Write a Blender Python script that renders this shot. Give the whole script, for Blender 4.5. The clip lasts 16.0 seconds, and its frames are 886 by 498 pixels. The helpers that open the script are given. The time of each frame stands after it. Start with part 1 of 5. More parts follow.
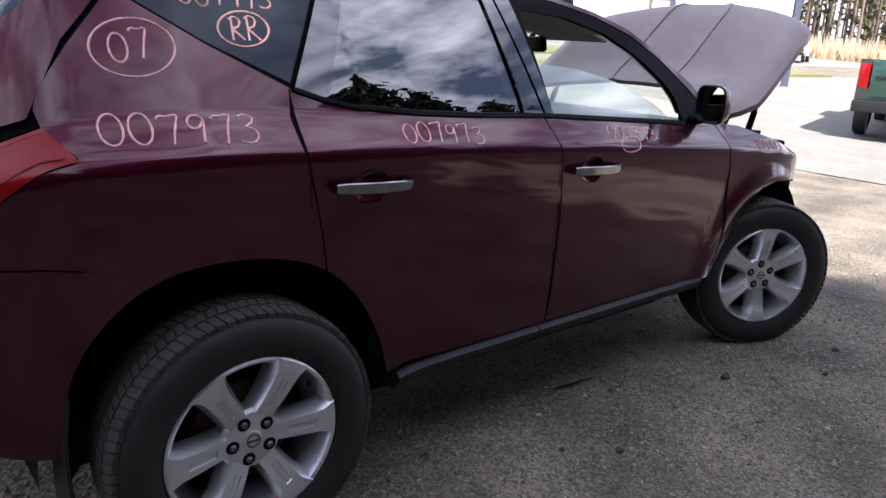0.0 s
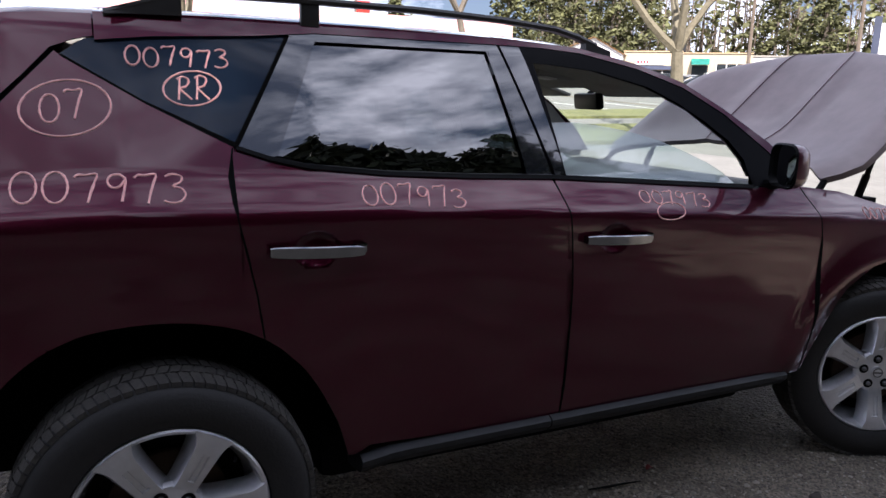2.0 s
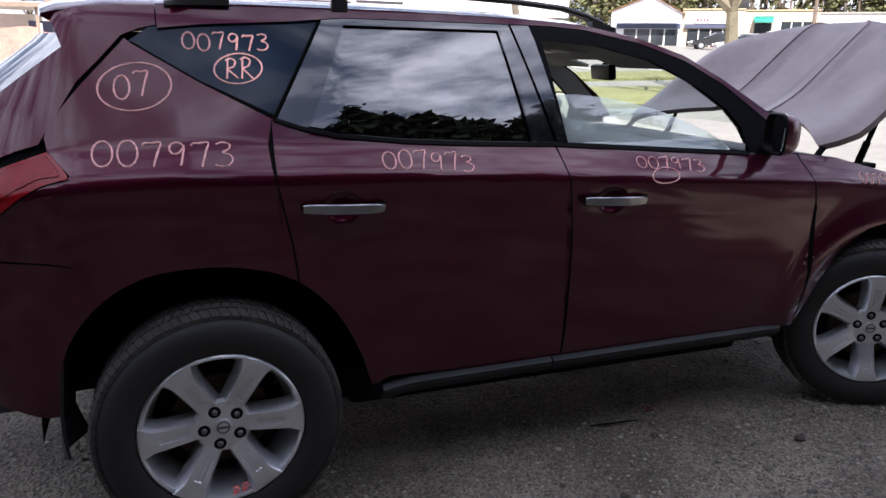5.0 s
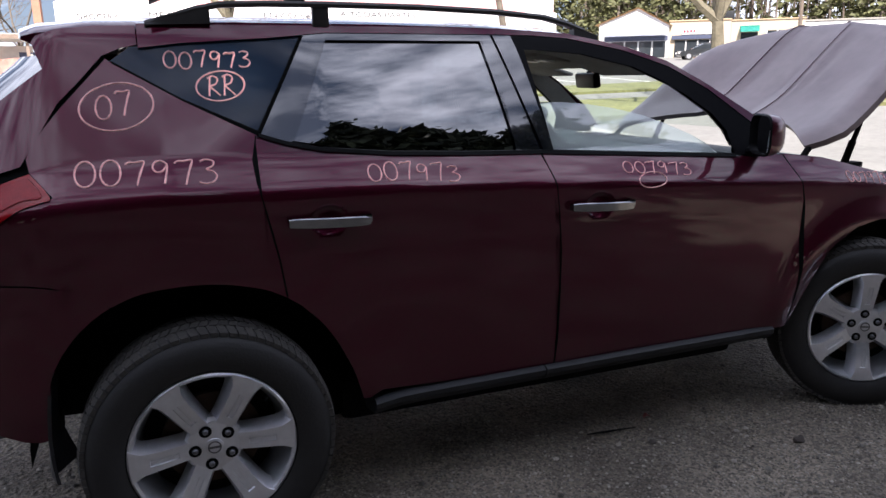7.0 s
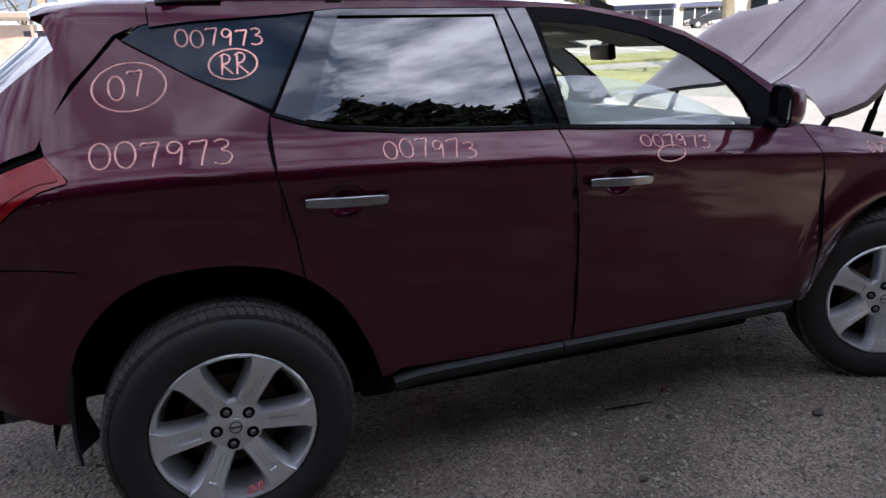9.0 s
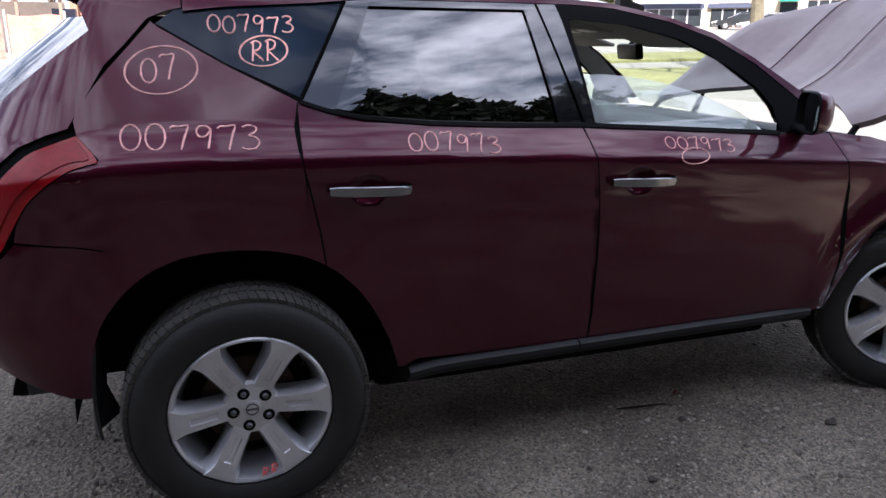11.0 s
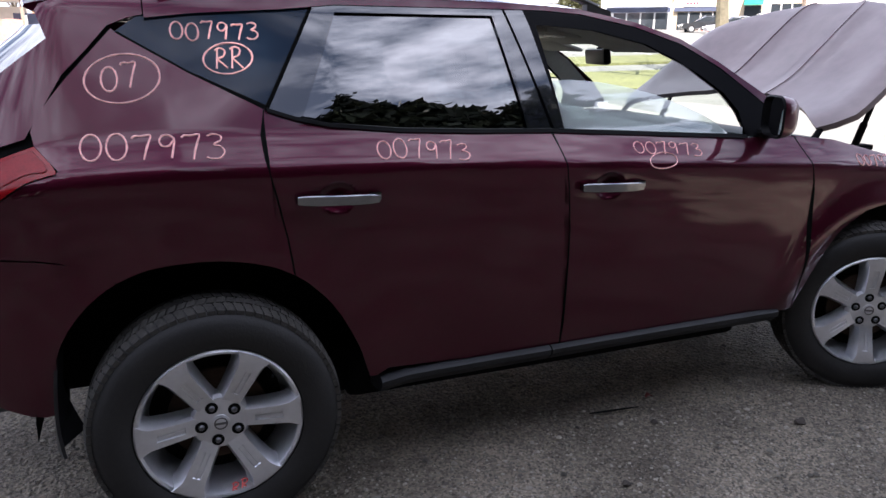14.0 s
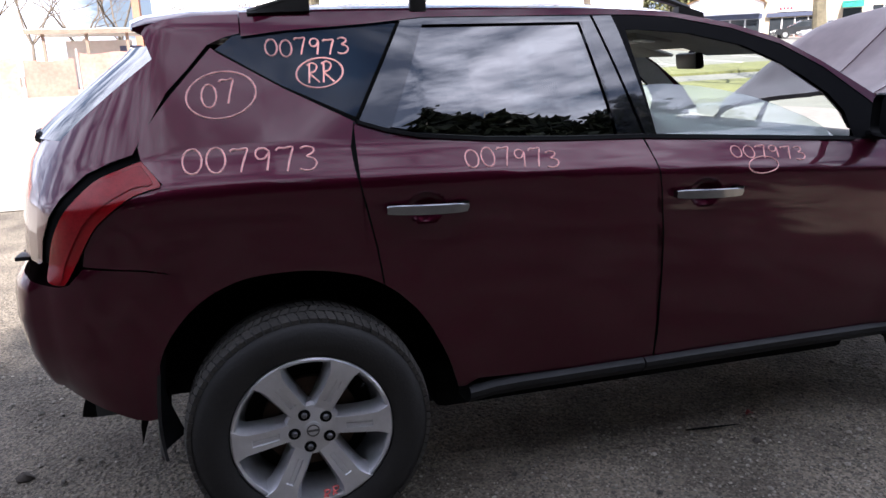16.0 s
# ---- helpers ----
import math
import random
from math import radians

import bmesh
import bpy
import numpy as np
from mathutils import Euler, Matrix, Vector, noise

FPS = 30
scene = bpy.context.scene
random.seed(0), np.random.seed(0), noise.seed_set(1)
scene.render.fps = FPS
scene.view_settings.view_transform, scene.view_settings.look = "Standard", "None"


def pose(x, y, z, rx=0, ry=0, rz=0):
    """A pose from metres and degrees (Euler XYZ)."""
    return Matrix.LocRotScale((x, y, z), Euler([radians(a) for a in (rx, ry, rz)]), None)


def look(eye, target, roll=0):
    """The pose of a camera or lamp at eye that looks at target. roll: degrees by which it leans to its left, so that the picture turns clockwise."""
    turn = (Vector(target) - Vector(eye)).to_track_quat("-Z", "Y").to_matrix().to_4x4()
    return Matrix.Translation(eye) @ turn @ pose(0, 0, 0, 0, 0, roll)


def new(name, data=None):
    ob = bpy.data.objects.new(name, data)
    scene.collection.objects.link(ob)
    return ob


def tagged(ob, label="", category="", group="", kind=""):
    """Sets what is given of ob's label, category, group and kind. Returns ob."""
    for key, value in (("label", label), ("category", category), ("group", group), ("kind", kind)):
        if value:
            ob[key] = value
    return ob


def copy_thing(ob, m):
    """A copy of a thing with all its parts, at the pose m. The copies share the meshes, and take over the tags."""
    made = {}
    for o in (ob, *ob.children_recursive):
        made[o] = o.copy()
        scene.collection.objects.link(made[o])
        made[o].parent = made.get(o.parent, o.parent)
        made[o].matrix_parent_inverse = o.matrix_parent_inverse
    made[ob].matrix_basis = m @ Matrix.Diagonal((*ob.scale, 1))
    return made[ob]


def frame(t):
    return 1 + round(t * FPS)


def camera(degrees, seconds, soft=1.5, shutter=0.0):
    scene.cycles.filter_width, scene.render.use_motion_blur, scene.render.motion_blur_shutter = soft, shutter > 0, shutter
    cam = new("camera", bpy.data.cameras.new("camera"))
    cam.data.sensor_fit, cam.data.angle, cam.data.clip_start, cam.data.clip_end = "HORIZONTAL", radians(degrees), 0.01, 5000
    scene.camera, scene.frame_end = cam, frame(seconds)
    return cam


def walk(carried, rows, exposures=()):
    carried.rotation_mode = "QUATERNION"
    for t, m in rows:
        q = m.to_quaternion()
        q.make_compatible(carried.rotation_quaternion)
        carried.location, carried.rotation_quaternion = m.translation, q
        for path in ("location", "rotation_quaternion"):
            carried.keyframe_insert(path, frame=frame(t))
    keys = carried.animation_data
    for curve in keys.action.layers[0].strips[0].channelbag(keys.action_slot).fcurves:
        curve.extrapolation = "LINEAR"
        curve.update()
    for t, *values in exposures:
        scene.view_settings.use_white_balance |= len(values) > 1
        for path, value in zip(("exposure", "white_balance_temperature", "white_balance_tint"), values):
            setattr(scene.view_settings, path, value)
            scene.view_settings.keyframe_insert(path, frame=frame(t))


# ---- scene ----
cam = camera(63.0, 16.0)
PATH = [
    (0, (-0.754, -1.607, 1.478), (0.479, -0.136, 0.916), 2.9),
    (0.5, (-0.592, -1.676, 1.483), (0.451, -0.053, 0.955), 0.5),
    (1, (-0.414, -1.841, 1.478), (0.326, -0.051, 0.981), 0.0),
    (1.5, (-0.283, -1.846, 1.498), (0.537, -0.069, 1.087), -2.7),
    (2, (-0.093, -1.758, 1.464), (0.739, 0.015, 1.056), 1.5),
    (2.5, (0.035, -1.786, 1.44), (0.685, 0.059, 1.025), 1.0),
    (3, (0.119, -1.884, 1.482), (0.735, -0.018, 1.111), -2.8),
    (3.5, (-0.009, -1.962, 1.492), (0.775, -0.18, 1.036), -0.6),
    (4, (-0.076, -2.095, 1.505), (0.597, -0.277, 1.013), 0.6),
    (6.3, (-0.102, -2.099, 1.52), (0.652, -0.324, 0.988), 0.9),
    (6.5, (-0.093, -2.094, 1.511), (0.666, -0.317, 0.994), 0.5),
    (7, (-0.07, -2.105, 1.492), (0.636, -0.292, 1.029), -0.7),
    (7.5, (-0.073, -2.103, 1.508), (0.608, -0.28, 1.044), -2.0),
    (8, (-0.076, -2.093, 1.526), (0.635, -0.287, 1.044), -1.5),
    (8.5, (-0.083, -2.085, 1.517), (0.644, -0.294, 1.001), -1.3),
    (9, (-0.091, -2.073, 1.5), (0.587, -0.268, 0.968), -1.6),
    (9.2, (-0.091, -2.088, 1.526), (0.569, -0.28, 0.984), -1.5),
    (11.3, (-0.115, -2.078, 1.505), (0.525, -0.265, 0.954), 0.6),
    (11.5, (-0.115, -2.073, 1.508), (0.533, -0.262, 0.96), 0.4),
    (12, (-0.116, -2.066, 1.503), (0.515, -0.251, 0.947), -0.0),
    (12.5, (-0.116, -2.065, 1.498), (0.51, -0.252, 0.932), -0.3),
    (13, (-0.111, -2.054, 1.501), (0.527, -0.247, 0.93), -0.6),
    (13.5, (-0.112, -2.051, 1.501), (0.53, -0.239, 0.951), -0.4),
    (14, (-0.098, -2.064, 1.515), (0.61, -0.274, 0.973), 0.3),
    (14.5, (-0.087, -2.09, 1.514), (0.58, -0.277, 0.996), -1.2),
    (15, (-0.107, -2.149, 1.49), (0.692, -0.387, 0.982), -1.0),
    (15.5, (-0.085, -2.088, 1.491), (0.602, -0.283, 0.97), -1.2),
    (16, (-0.112, -2.05, 1.487), (0.383, -0.176, 0.992), -1.8),
]
walk(cam, [(t, look(eye, target, roll)) for t, eye, target, roll in PATH], exposures=((0, 1.88, 6300, 17), (1.0, 1.73, 6300, 17), (1.6, 1.48, 6300, 17), (2.5, 1.63, 6300, 17), (3.0, 1.33, 6300, 17), (3.6, 1.53, 6300, 17), (4.2, 1.73, 6300, 17), (6.4, 1.6, 6300, 17), (9, 1.8, 6300, 17), (12, 2.08, 6300, 17), (13.2, 2.2, 6300, 17), (14.2, 2.03, 6300, 17), (16, 1.93, 6300, 17)))

# ---- light ----
SUN_EL, SUN_AZ = 50.0, 250.0   # the sun stands behind the camera, over a tall row of conifers
sx, sy = math.cos(radians(SUN_AZ)), math.sin(radians(SUN_AZ))
world = bpy.data.worlds.new("sky")
scene.world = world
world.use_nodes = True
wn, wl = world.node_tree.nodes, world.node_tree.links
wn.clear()
w_out, w_bg = wn.new("ShaderNodeOutputWorld"), wn.new("ShaderNodeBackground")
w_sky = wn.new("ShaderNodeTexSky")
w_sky.sky_type, w_sky.sun_disc = "NISHITA", False
w_sky.sun_elevation, w_sky.sun_rotation = radians(SUN_EL), math.atan2(sx, sy)
w_tc, w_map, w_noise, w_ramp = wn.new("ShaderNodeTexCoord"), wn.new("ShaderNodeMapping"), wn.new("ShaderNodeTexNoise"), wn.new("ShaderNodeValToRGB")
w_map.inputs["Scale"].default_value = (1.0, 1.6, 2.6)
w_map.inputs["Rotation"].default_value = (0.2, 0.3, 0.6)
w_map.inputs["Location"].default_value = (0.215, 1.513, 5.915)
w_noise.inputs["Scale"].default_value, w_noise.inputs["Detail"].default_value, w_noise.inputs["Roughness"].default_value = 4.2, 8.0, 0.60
w_ramp.color_ramp.elements[0].position, w_ramp.color_ramp.elements[1].position = 0.40, 0.68
w_mix = wn.new("ShaderNodeMix")
w_mix.data_type = "RGBA"
w_mix.inputs["B"].default_value = (17.6, 18.6, 21.2, 1)
w_dim = wn.new("ShaderNodeMix")
w_dim.data_type, w_dim.blend_type = "RGBA", "MIX"
w_dim.inputs["Factor"].default_value = 0.68
w_dim.inputs["B"].default_value = (1.5, 2.0, 3.1, 1)
wl.new(w_tc.outputs["Generated"], w_map.inputs["Vector"])
wl.new(w_map.outputs["Vector"], w_noise.inputs["Vector"])
wl.new(w_noise.outputs["Fac"], w_ramp.inputs["Fac"])
wl.new(w_sky.outputs["Color"], w_dim.inputs["A"])
wl.new(w_ramp.outputs["Color"], w_mix.inputs["Factor"])
wl.new(w_dim.outputs["Result"], w_mix.inputs["A"])
wl.new(w_mix.outputs["Result"], w_bg.inputs["Color"])
wl.new(w_bg.outputs["Background"], w_out.inputs["Surface"])
w_bg.inputs["Strength"].default_value = 0.055
sun_data = bpy.data.lights.new("sun", "SUN")
sun_data.energy, sun_data.angle, sun_data.color = 5.0, radians(0.6), (1.0, 0.95, 0.87)
sun = new("sun", sun_data)
sun.matrix_world = look((sx * 60, sy * 60, 60 * math.tan(radians(SUN_EL))), (0, 0, 0))

# ---- materials ----
def mat(name, color, rough=0.5, metal=0.0, var=0.15, scale=6.0, bump=0.0, bscale=60.0, coat=0.0, spec=0.5, var_scale=0.0, island=0.0, rand=0.0, coat_ior=1.5):
    """Principled material with colour variation at two scales and fine relief."""
    m = bpy.data.materials.new(name)
    m.use_nodes = True
    n, l = m.node_tree.nodes, m.node_tree.links
    b = n["Principled BSDF"]
    b.inputs["Roughness"].default_value, b.inputs["Metallic"].default_value = rough, metal
    b.inputs["Coat Weight"].default_value, b.inputs["Specular IOR Level"].default_value = coat, spec
    b.inputs["Coat Roughness"].default_value = 0.03
    b.inputs["Coat IOR"].default_value = coat_ior
    tc = n.new("ShaderNodeTexCoord")
    fine, big = n.new("ShaderNodeTexNoise"), n.new("ShaderNodeTexNoise")
    fine.inputs["Scale"].default_value, fine.inputs["Detail"].default_value = scale * 7, 6
    big.inputs["Scale"].default_value, big.inputs["Detail"].default_value = var_scale or scale, 4
    add = n.new("ShaderNodeMath")
    add.operation = "ADD"
    ramp = n.new("ShaderNodeMapRange")
    ramp.inputs["From Min"].default_value, ramp.inputs["From Max"].default_value = 0.6, 1.4
    ramp.inputs["To Min"].default_value, ramp.inputs["To Max"].default_value = 1 - var, 1 + var
    mul = n.new("ShaderNodeMix")
    mul.data_type, mul.blend_type = "RGBA", "MULTIPLY"
    mul.inputs["Factor"].default_value = 1
    mul.inputs["A"].default_value = (*color, 1)
    for t in (fine, big):
        l.new(tc.outputs["Object"], t.inputs["Vector"])
    l.new(fine.outputs["Fac"], add.inputs[0])
    l.new(big.outputs["Fac"], add.inputs[1])
    l.new(add.outputs[0], ramp.inputs["Value"])
    last = ramp.outputs["Result"]
    if island or rand:
        src = n.new("ShaderNodeNewGeometry").outputs["Random Per Island"] if island else n.new("ShaderNodeObjectInfo").outputs["Random"]
        k = n.new("ShaderNodeMapRange")
        k.inputs["To Min"].default_value, k.inputs["To Max"].default_value = 1 - (island or rand), 1 + (island or rand)
        l.new(src, k.inputs["Value"])
        mm = n.new("ShaderNodeMath")
        mm.operation = "MULTIPLY"
        l.new(last, mm.inputs[0])
        l.new(k.outputs["Result"], mm.inputs[1])
        last = mm.outputs[0]
    l.new(last, mul.inputs["B"])
    l.new(mul.outputs["Result"], b.inputs["Base Color"])
    if bump:
        bt, bp = n.new("ShaderNodeTexNoise"), n.new("ShaderNodeBump")
        bt.inputs["Scale"].default_value, bt.inputs["Detail"].default_value = bscale, 5
        bp.inputs["Strength"].default_value, bp.inputs["Distance"].default_value = bump, 0.01
        l.new(tc.outputs["Object"], bt.inputs["Vector"])
        l.new(bt.outputs["Fac"], bp.inputs["Height"])
        l.new(bp.outputs["Normal"], b.inputs["Normal"])
    return m


def glass(name, tint, f0=0.06, rough=0.0, film=0.0, film_color=(0.78, 0.85, 0.83)):
    """Thin pane: a tinted see-through layer, a diffuse film standing in for reflected sky, and gloss that grows
    towards grazing view.
    """
    m = bpy.data.materials.new(name)
    m.use_nodes = True
    n, l = m.node_tree.nodes, m.node_tree.links
    n.clear()
    out, mix, tr, gl, lw = (n.new(k) for k in ("ShaderNodeOutputMaterial", "ShaderNodeMixShader", "ShaderNodeBsdfTransparent", "ShaderNodeBsdfGlossy", "ShaderNodeLayerWeight"))
    tr.inputs["Color"].default_value = (*tint, 1)
    gl.inputs["Roughness"].default_value = rough
    lw.inputs["Blend"].default_value = 0.5
    pw, ml = n.new("ShaderNodeMath"), n.new("ShaderNodeMath")
    pw.operation, ml.operation = "POWER", "MULTIPLY_ADD"
    pw.inputs[1].default_value = 5
    ml.inputs[1].default_value, ml.inputs[2].default_value = 1 - f0, f0
    l.new(lw.outputs["Facing"], pw.inputs[0])
    l.new(pw.outputs[0], ml.inputs[0])
    l.new(ml.outputs[0], mix.inputs["Fac"])
    l.new(tr.outputs["BSDF"], mix.inputs[1])
    l.new(gl.outputs["BSDF"], mix.inputs[2])
    last = mix.outputs["Shader"]
    if film:
        df, fm = n.new("ShaderNodeBsdfDiffuse"), n.new("ShaderNodeMixShader")
        df.inputs["Color"].default_value = (*film_color, 1)
        fm.inputs["Fac"].default_value = film
        l.new(last, fm.inputs[1])
        l.new(df.outputs["BSDF"], fm.inputs[2])
        last = fm.outputs["Shader"]
    l.new(last, out.inputs["Surface"])
    return m


PAINT = mat("maroon_paint", (0.062, 0.0040, 0.0155), 0.34, 0.6, 0.06, 3.0, 0.0, coat=1.0, spec=0.05, coat_ior=1.46)
# hood maroon lightened to mauve: sky sheen and sun put into its colour
HOODPAINT = mat("sky_sheen_maroon_paint", (0.200, 0.152, 0.150), 0.42, 0.1, 0.18, 2.0, 0.02, 90, coat=0.2)
APPLIQUE = mat("gloss_black_trim", (0.006, 0.007, 0.010), 0.10, 0.0, 0.1, 4.0, coat=1.0, spec=0.3, coat_ior=1.85)
RUBBER = mat("black_rubber", (0.005, 0.005, 0.0055), 0.42, 0, 0.2, 8, spec=0.07)
MOULDING = mat("satin_black_frame", (0.005, 0.005, 0.006), 0.26, 0, 0.2, 8, spec=0.03)
SEAMDARK = mat("shut_line_black", (0.003, 0.003, 0.003), 0.8, 0, 0.2, 8, spec=0.05)
PLASTIC = mat("grey_black_plastic", (0.014, 0.015, 0.017), 0.5, 0, 0.25, 5, 0.06, 300, spec=0.35)
RAILPL = mat("satin_dark_rail", (0.035, 0.033, 0.032), 0.38, 0.2, 0.2, 5, 0.04, 200)
TYRE = mat("tyre_rubber", (0.011, 0.0105, 0.0105), 0.62, 0, 0.35, 9, 0.12, 120)
TREAD = mat("worn_tread", (0.035, 0.032, 0.028), 0.85, 0, 0.5, 14, 0.3, 80)
ALLOY = mat("silver_alloy", (0.70, 0.71, 0.74), 0.28, 0.8, 0.10, 6, 0.02, 150)
ALLOYDARK = mat("dull_alloy", (0.13, 0.13, 0.14), 0.5, 0.6, 0.2, 6)
NUT = mat("lug_steel", (0.16, 0.16, 0.17), 0.35, 0.9, 0.2, 30)
CHROME = mat("chrome", (0.26, 0.265, 0.28), 0.14, 1.0, 0.06, 8)
DARK = mat("underbody_black", (0.006, 0.006, 0.006), 0.9, 0, 0.3, 5, spec=0.1)
RUST = mat("rusty_iron", (0.06, 0.035, 0.022), 0.8, 0.3, 0.4, 20, 0.2, 80)
REDLENS = mat("red_lens", (0.26, 0.006, 0.009), 0.14, 0, 0.12, 14, spec=0.35)
PINKLENS = mat("ribbed_red_lens", (0.25, 0.009, 0.013), 0.22, 0, 0.25, 25, spec=0.3)
CHALK = mat("pink_paint_marker", (0.95, 0.50, 0.47), 0.8, 0, 0.25, 60)
CHALKRED = mat("red_paint_marker", (0.75, 0.16, 0.15), 0.8, 0, 0.25, 60)
FABRIC = mat("grey_beige_leather", (0.20, 0.185, 0.165), 0.6, 0, 0.15, 8, 0.1, 200)
AIRBAG = mat("white_airbag_cloth", (0.80, 0.82, 0.79), 0.9, 0, 0.08, 20, 0.1, 200)
DASH = mat("grey_dash", (0.045, 0.047, 0.050), 0.6, 0, 0.2, 8, 0.1, 250)
LINER = mat("headliner", (0.42, 0.40, 0.36), 0.9, 0, 0.1, 8, 0.1, 300)
TINT = glass("privacy_glass", (0.012, 0.018, 0.026), 0.20)
# navy film colour stands for the blue sky reflected in this pane
QTINT = glass("dark_quarter_glass", (0.010, 0.016, 0.026), 0.045, 0.0, 0.5, (0.020, 0.040, 0.075))
CLEAR = glass("clear_glass", (0.84, 0.92, 0.88), 0.055)
# pale film paints the milky sky reflection onto the lowered pane
SKYFILM = glass("sky_film_glass", (0.82, 0.95, 0.90), 0.20, 0.01, 0.32)
SIGNLENS = mat("white_lens", (0.8, 0.8, 0.76), 0.3, 0, 0.05, 10)
MIRROR = mat("mirror_glass", (0.8, 0.8, 0.8), 0.02, 1.0, 0.02, 3)

# ---- helpers for meshes ----
def finish(bm, smooth=True):
    bmesh.ops.recalc_face_normals(bm, faces=bm.faces)
    for f in bm.faces:
        f.smooth = smooth
    return bm


def part(name, bm, material, parent=None, label="", smooth=True, sharp=35):
    """Link a bmesh as ONE mesh object under a thing or a part."""
    finish(bm, smooth)
    me = bpy.data.meshes.new(name)
    bm.to_mesh(me)
    bm.free()
    if smooth and sharp:
        me.set_sharp_from_angle(angle=radians(sharp))
    me.materials.append(material)
    ob = new(name, me)
    if parent is not None:
        ob.parent = parent
    if label:
        ob["label"] = label
    return ob


def thing(name, label, category, group="", kind="", at=(0, 0, 0)):
    ob = new(name)
    ob.location = at
    ob.empty_display_size = 0.1
    return tagged(ob, label, category, group, kind)


def box(bm, x0, x1, y0, y1, z0, z1, bevel=0.0, m=None):
    r = bmesh.ops.create_cube(bm, size=1, matrix=Matrix.LocRotScale(((x0 + x1) / 2, (y0 + y1) / 2, (z0 + z1) / 2), None, (x1 - x0, y1 - y0, z1 - z0)))
    vs = r["verts"]
    if bevel:
        es = list({e for v in vs for e in v.link_edges})
        b = bmesh.ops.bevel(bm, geom=es, offset=bevel, segments=2, affect="EDGES", profile=0.6)
        vs = list({v for f in b["faces"] for v in f.verts} | {v for v in vs if v.is_valid})
    if m is not None:
        bmesh.ops.transform(bm, matrix=m, verts=vs)
    return vs


def tube(bm, pts, radii, sides=8, cap=True, flat=(1.0, 1.0)):
    """A round bar along points; radii: one number or one per point."""
    pts = [Vector(p) for p in pts]
    if not hasattr(radii, "__len__"):
        radii = [radii] * len(pts)
    rings, up = [], None
    for i, p in enumerate(pts):
        d = (pts[min(i + 1, len(pts) - 1)] - pts[max(i - 1, 0)]).normalized()
        if up is None:
            up = Vector((0, 0, 1)) if abs(d.z) < 0.9 else Vector((1, 0, 0))
        a = d.cross(up).normalized()
        b = a.cross(d).normalized()
        up = b
        rings.append([bm.verts.new(p + radii[i] * (flat[0] * math.cos(2 * math.pi * k / sides) * a + flat[1] * math.sin(2 * math.pi * k / sides) * b)) for k in range(sides)])
    for r, s in zip(rings, rings[1:]):
        for k in range(sides):
            bm.faces.new((r[k], r[(k + 1) % sides], s[(k + 1) % sides], s[k]))
    if cap:
        bm.faces.new(rings[0])
        bm.faces.new(rings[-1][::-1])
    return bm


def grid_mesh(bm, rows, close=False):
    """Faces between rows of points of equal length."""
    vr = [[bm.verts.new(p) for p in r] for r in rows]
    for a, b in zip(vr, vr[1:]):
        n = len(a)
        for k in range(n if close else n - 1):
            bm.faces.new((a[k], a[(k + 1) % n], b[(k + 1) % n], b[k]))
    return vr


def lathe(bm, profile, segs=48, axis="y", a0=0.0, a1=2 * math.pi):
    """Turn a profile of (radius, depth) about the y axis."""
    full = abs(a1 - a0 - 2 * math.pi) < 1e-6
    rows = []
    for r, d in profile:
        rows.append([(r * math.cos(a0 + (a1 - a0) * k / segs), d, r * math.sin(a0 + (a1 - a0) * k / segs)) for k in range(segs if full else segs + 1)])
    grid_mesh(bm, rows, close=full)
    return bm


def lerp(v, xs, ys):
    if v <= xs[0]:
        return ys[0]
    for i in range(1, len(xs)):
        if v <= xs[i]:
            k = (v - xs[i - 1]) / (xs[i] - xs[i - 1])
            return ys[i - 1] + k * (ys[i] - ys[i - 1])
    return ys[-1]


# ---- the ground ----
def ground_z(x, y):
    """The lot is level round the car and climbs gently beyond it."""
    k = min(max((x + 5) / 30, 0), 1)
    d = max(y - 2.5, 0)
    return (0.022 + 0.033 * k) * d * min(d / 3, 1) if d < 70 else (0.022 + 0.033 * k) * 70


GRAVEL = bpy.data.materials.new("gravel_dirt")
GRAVEL.use_nodes = True
gn, gl_ = GRAVEL.node_tree.nodes, GRAVEL.node_tree.links
g_b = gn["Principled BSDF"]
g_b.inputs["Roughness"].default_value = 0.95
g_tc = gn.new("ShaderNodeTexCoord")
g_v, g_v2, g_n, g_n2 = gn.new("ShaderNodeTexVoronoi"), gn.new("ShaderNodeTexVoronoi"), gn.new("ShaderNodeTexNoise"), gn.new("ShaderNodeTexNoise")
g_v.inputs["Scale"].default_value, g_v2.inputs["Scale"].default_value = 115, 48
g_n.inputs["Scale"].default_value, g_n.inputs["Detail"].default_value = 1.6, 8
g_n2.inputs["Scale"].default_value, g_n2.inputs["Detail"].default_value = 45, 8
for t in (g_v, g_v2, g_n, g_n2):
    gl_.new(g_tc.outputs["Object"], t.inputs["Vector"])
g_r = gn.new("ShaderNodeValToRGB")
g_r.color_ramp.elements[0].color, g_r.color_ramp.elements[1].color = (0.078, 0.067, 0.052, 1), (0.205, 0.180, 0.142, 1)
g_r.color_ramp.elements[0].position, g_r.color_ramp.elements[1].position = 0.32, 0.70
gl_.new(g_n.outputs["Fac"], g_r.inputs["Fac"])
g_r2 = gn.new("ShaderNodeValToRGB")
g_r2.color_ramp.elements[0].color, g_r2.color_ramp.elements[1].color = (0.22, 0.22, 0.22, 1), (1.9, 1.85, 1.8, 1)
gl_.new(g_v.outputs["Color"], g_r2.inputs["Fac"])
g_m = gn.new("ShaderNodeMix")
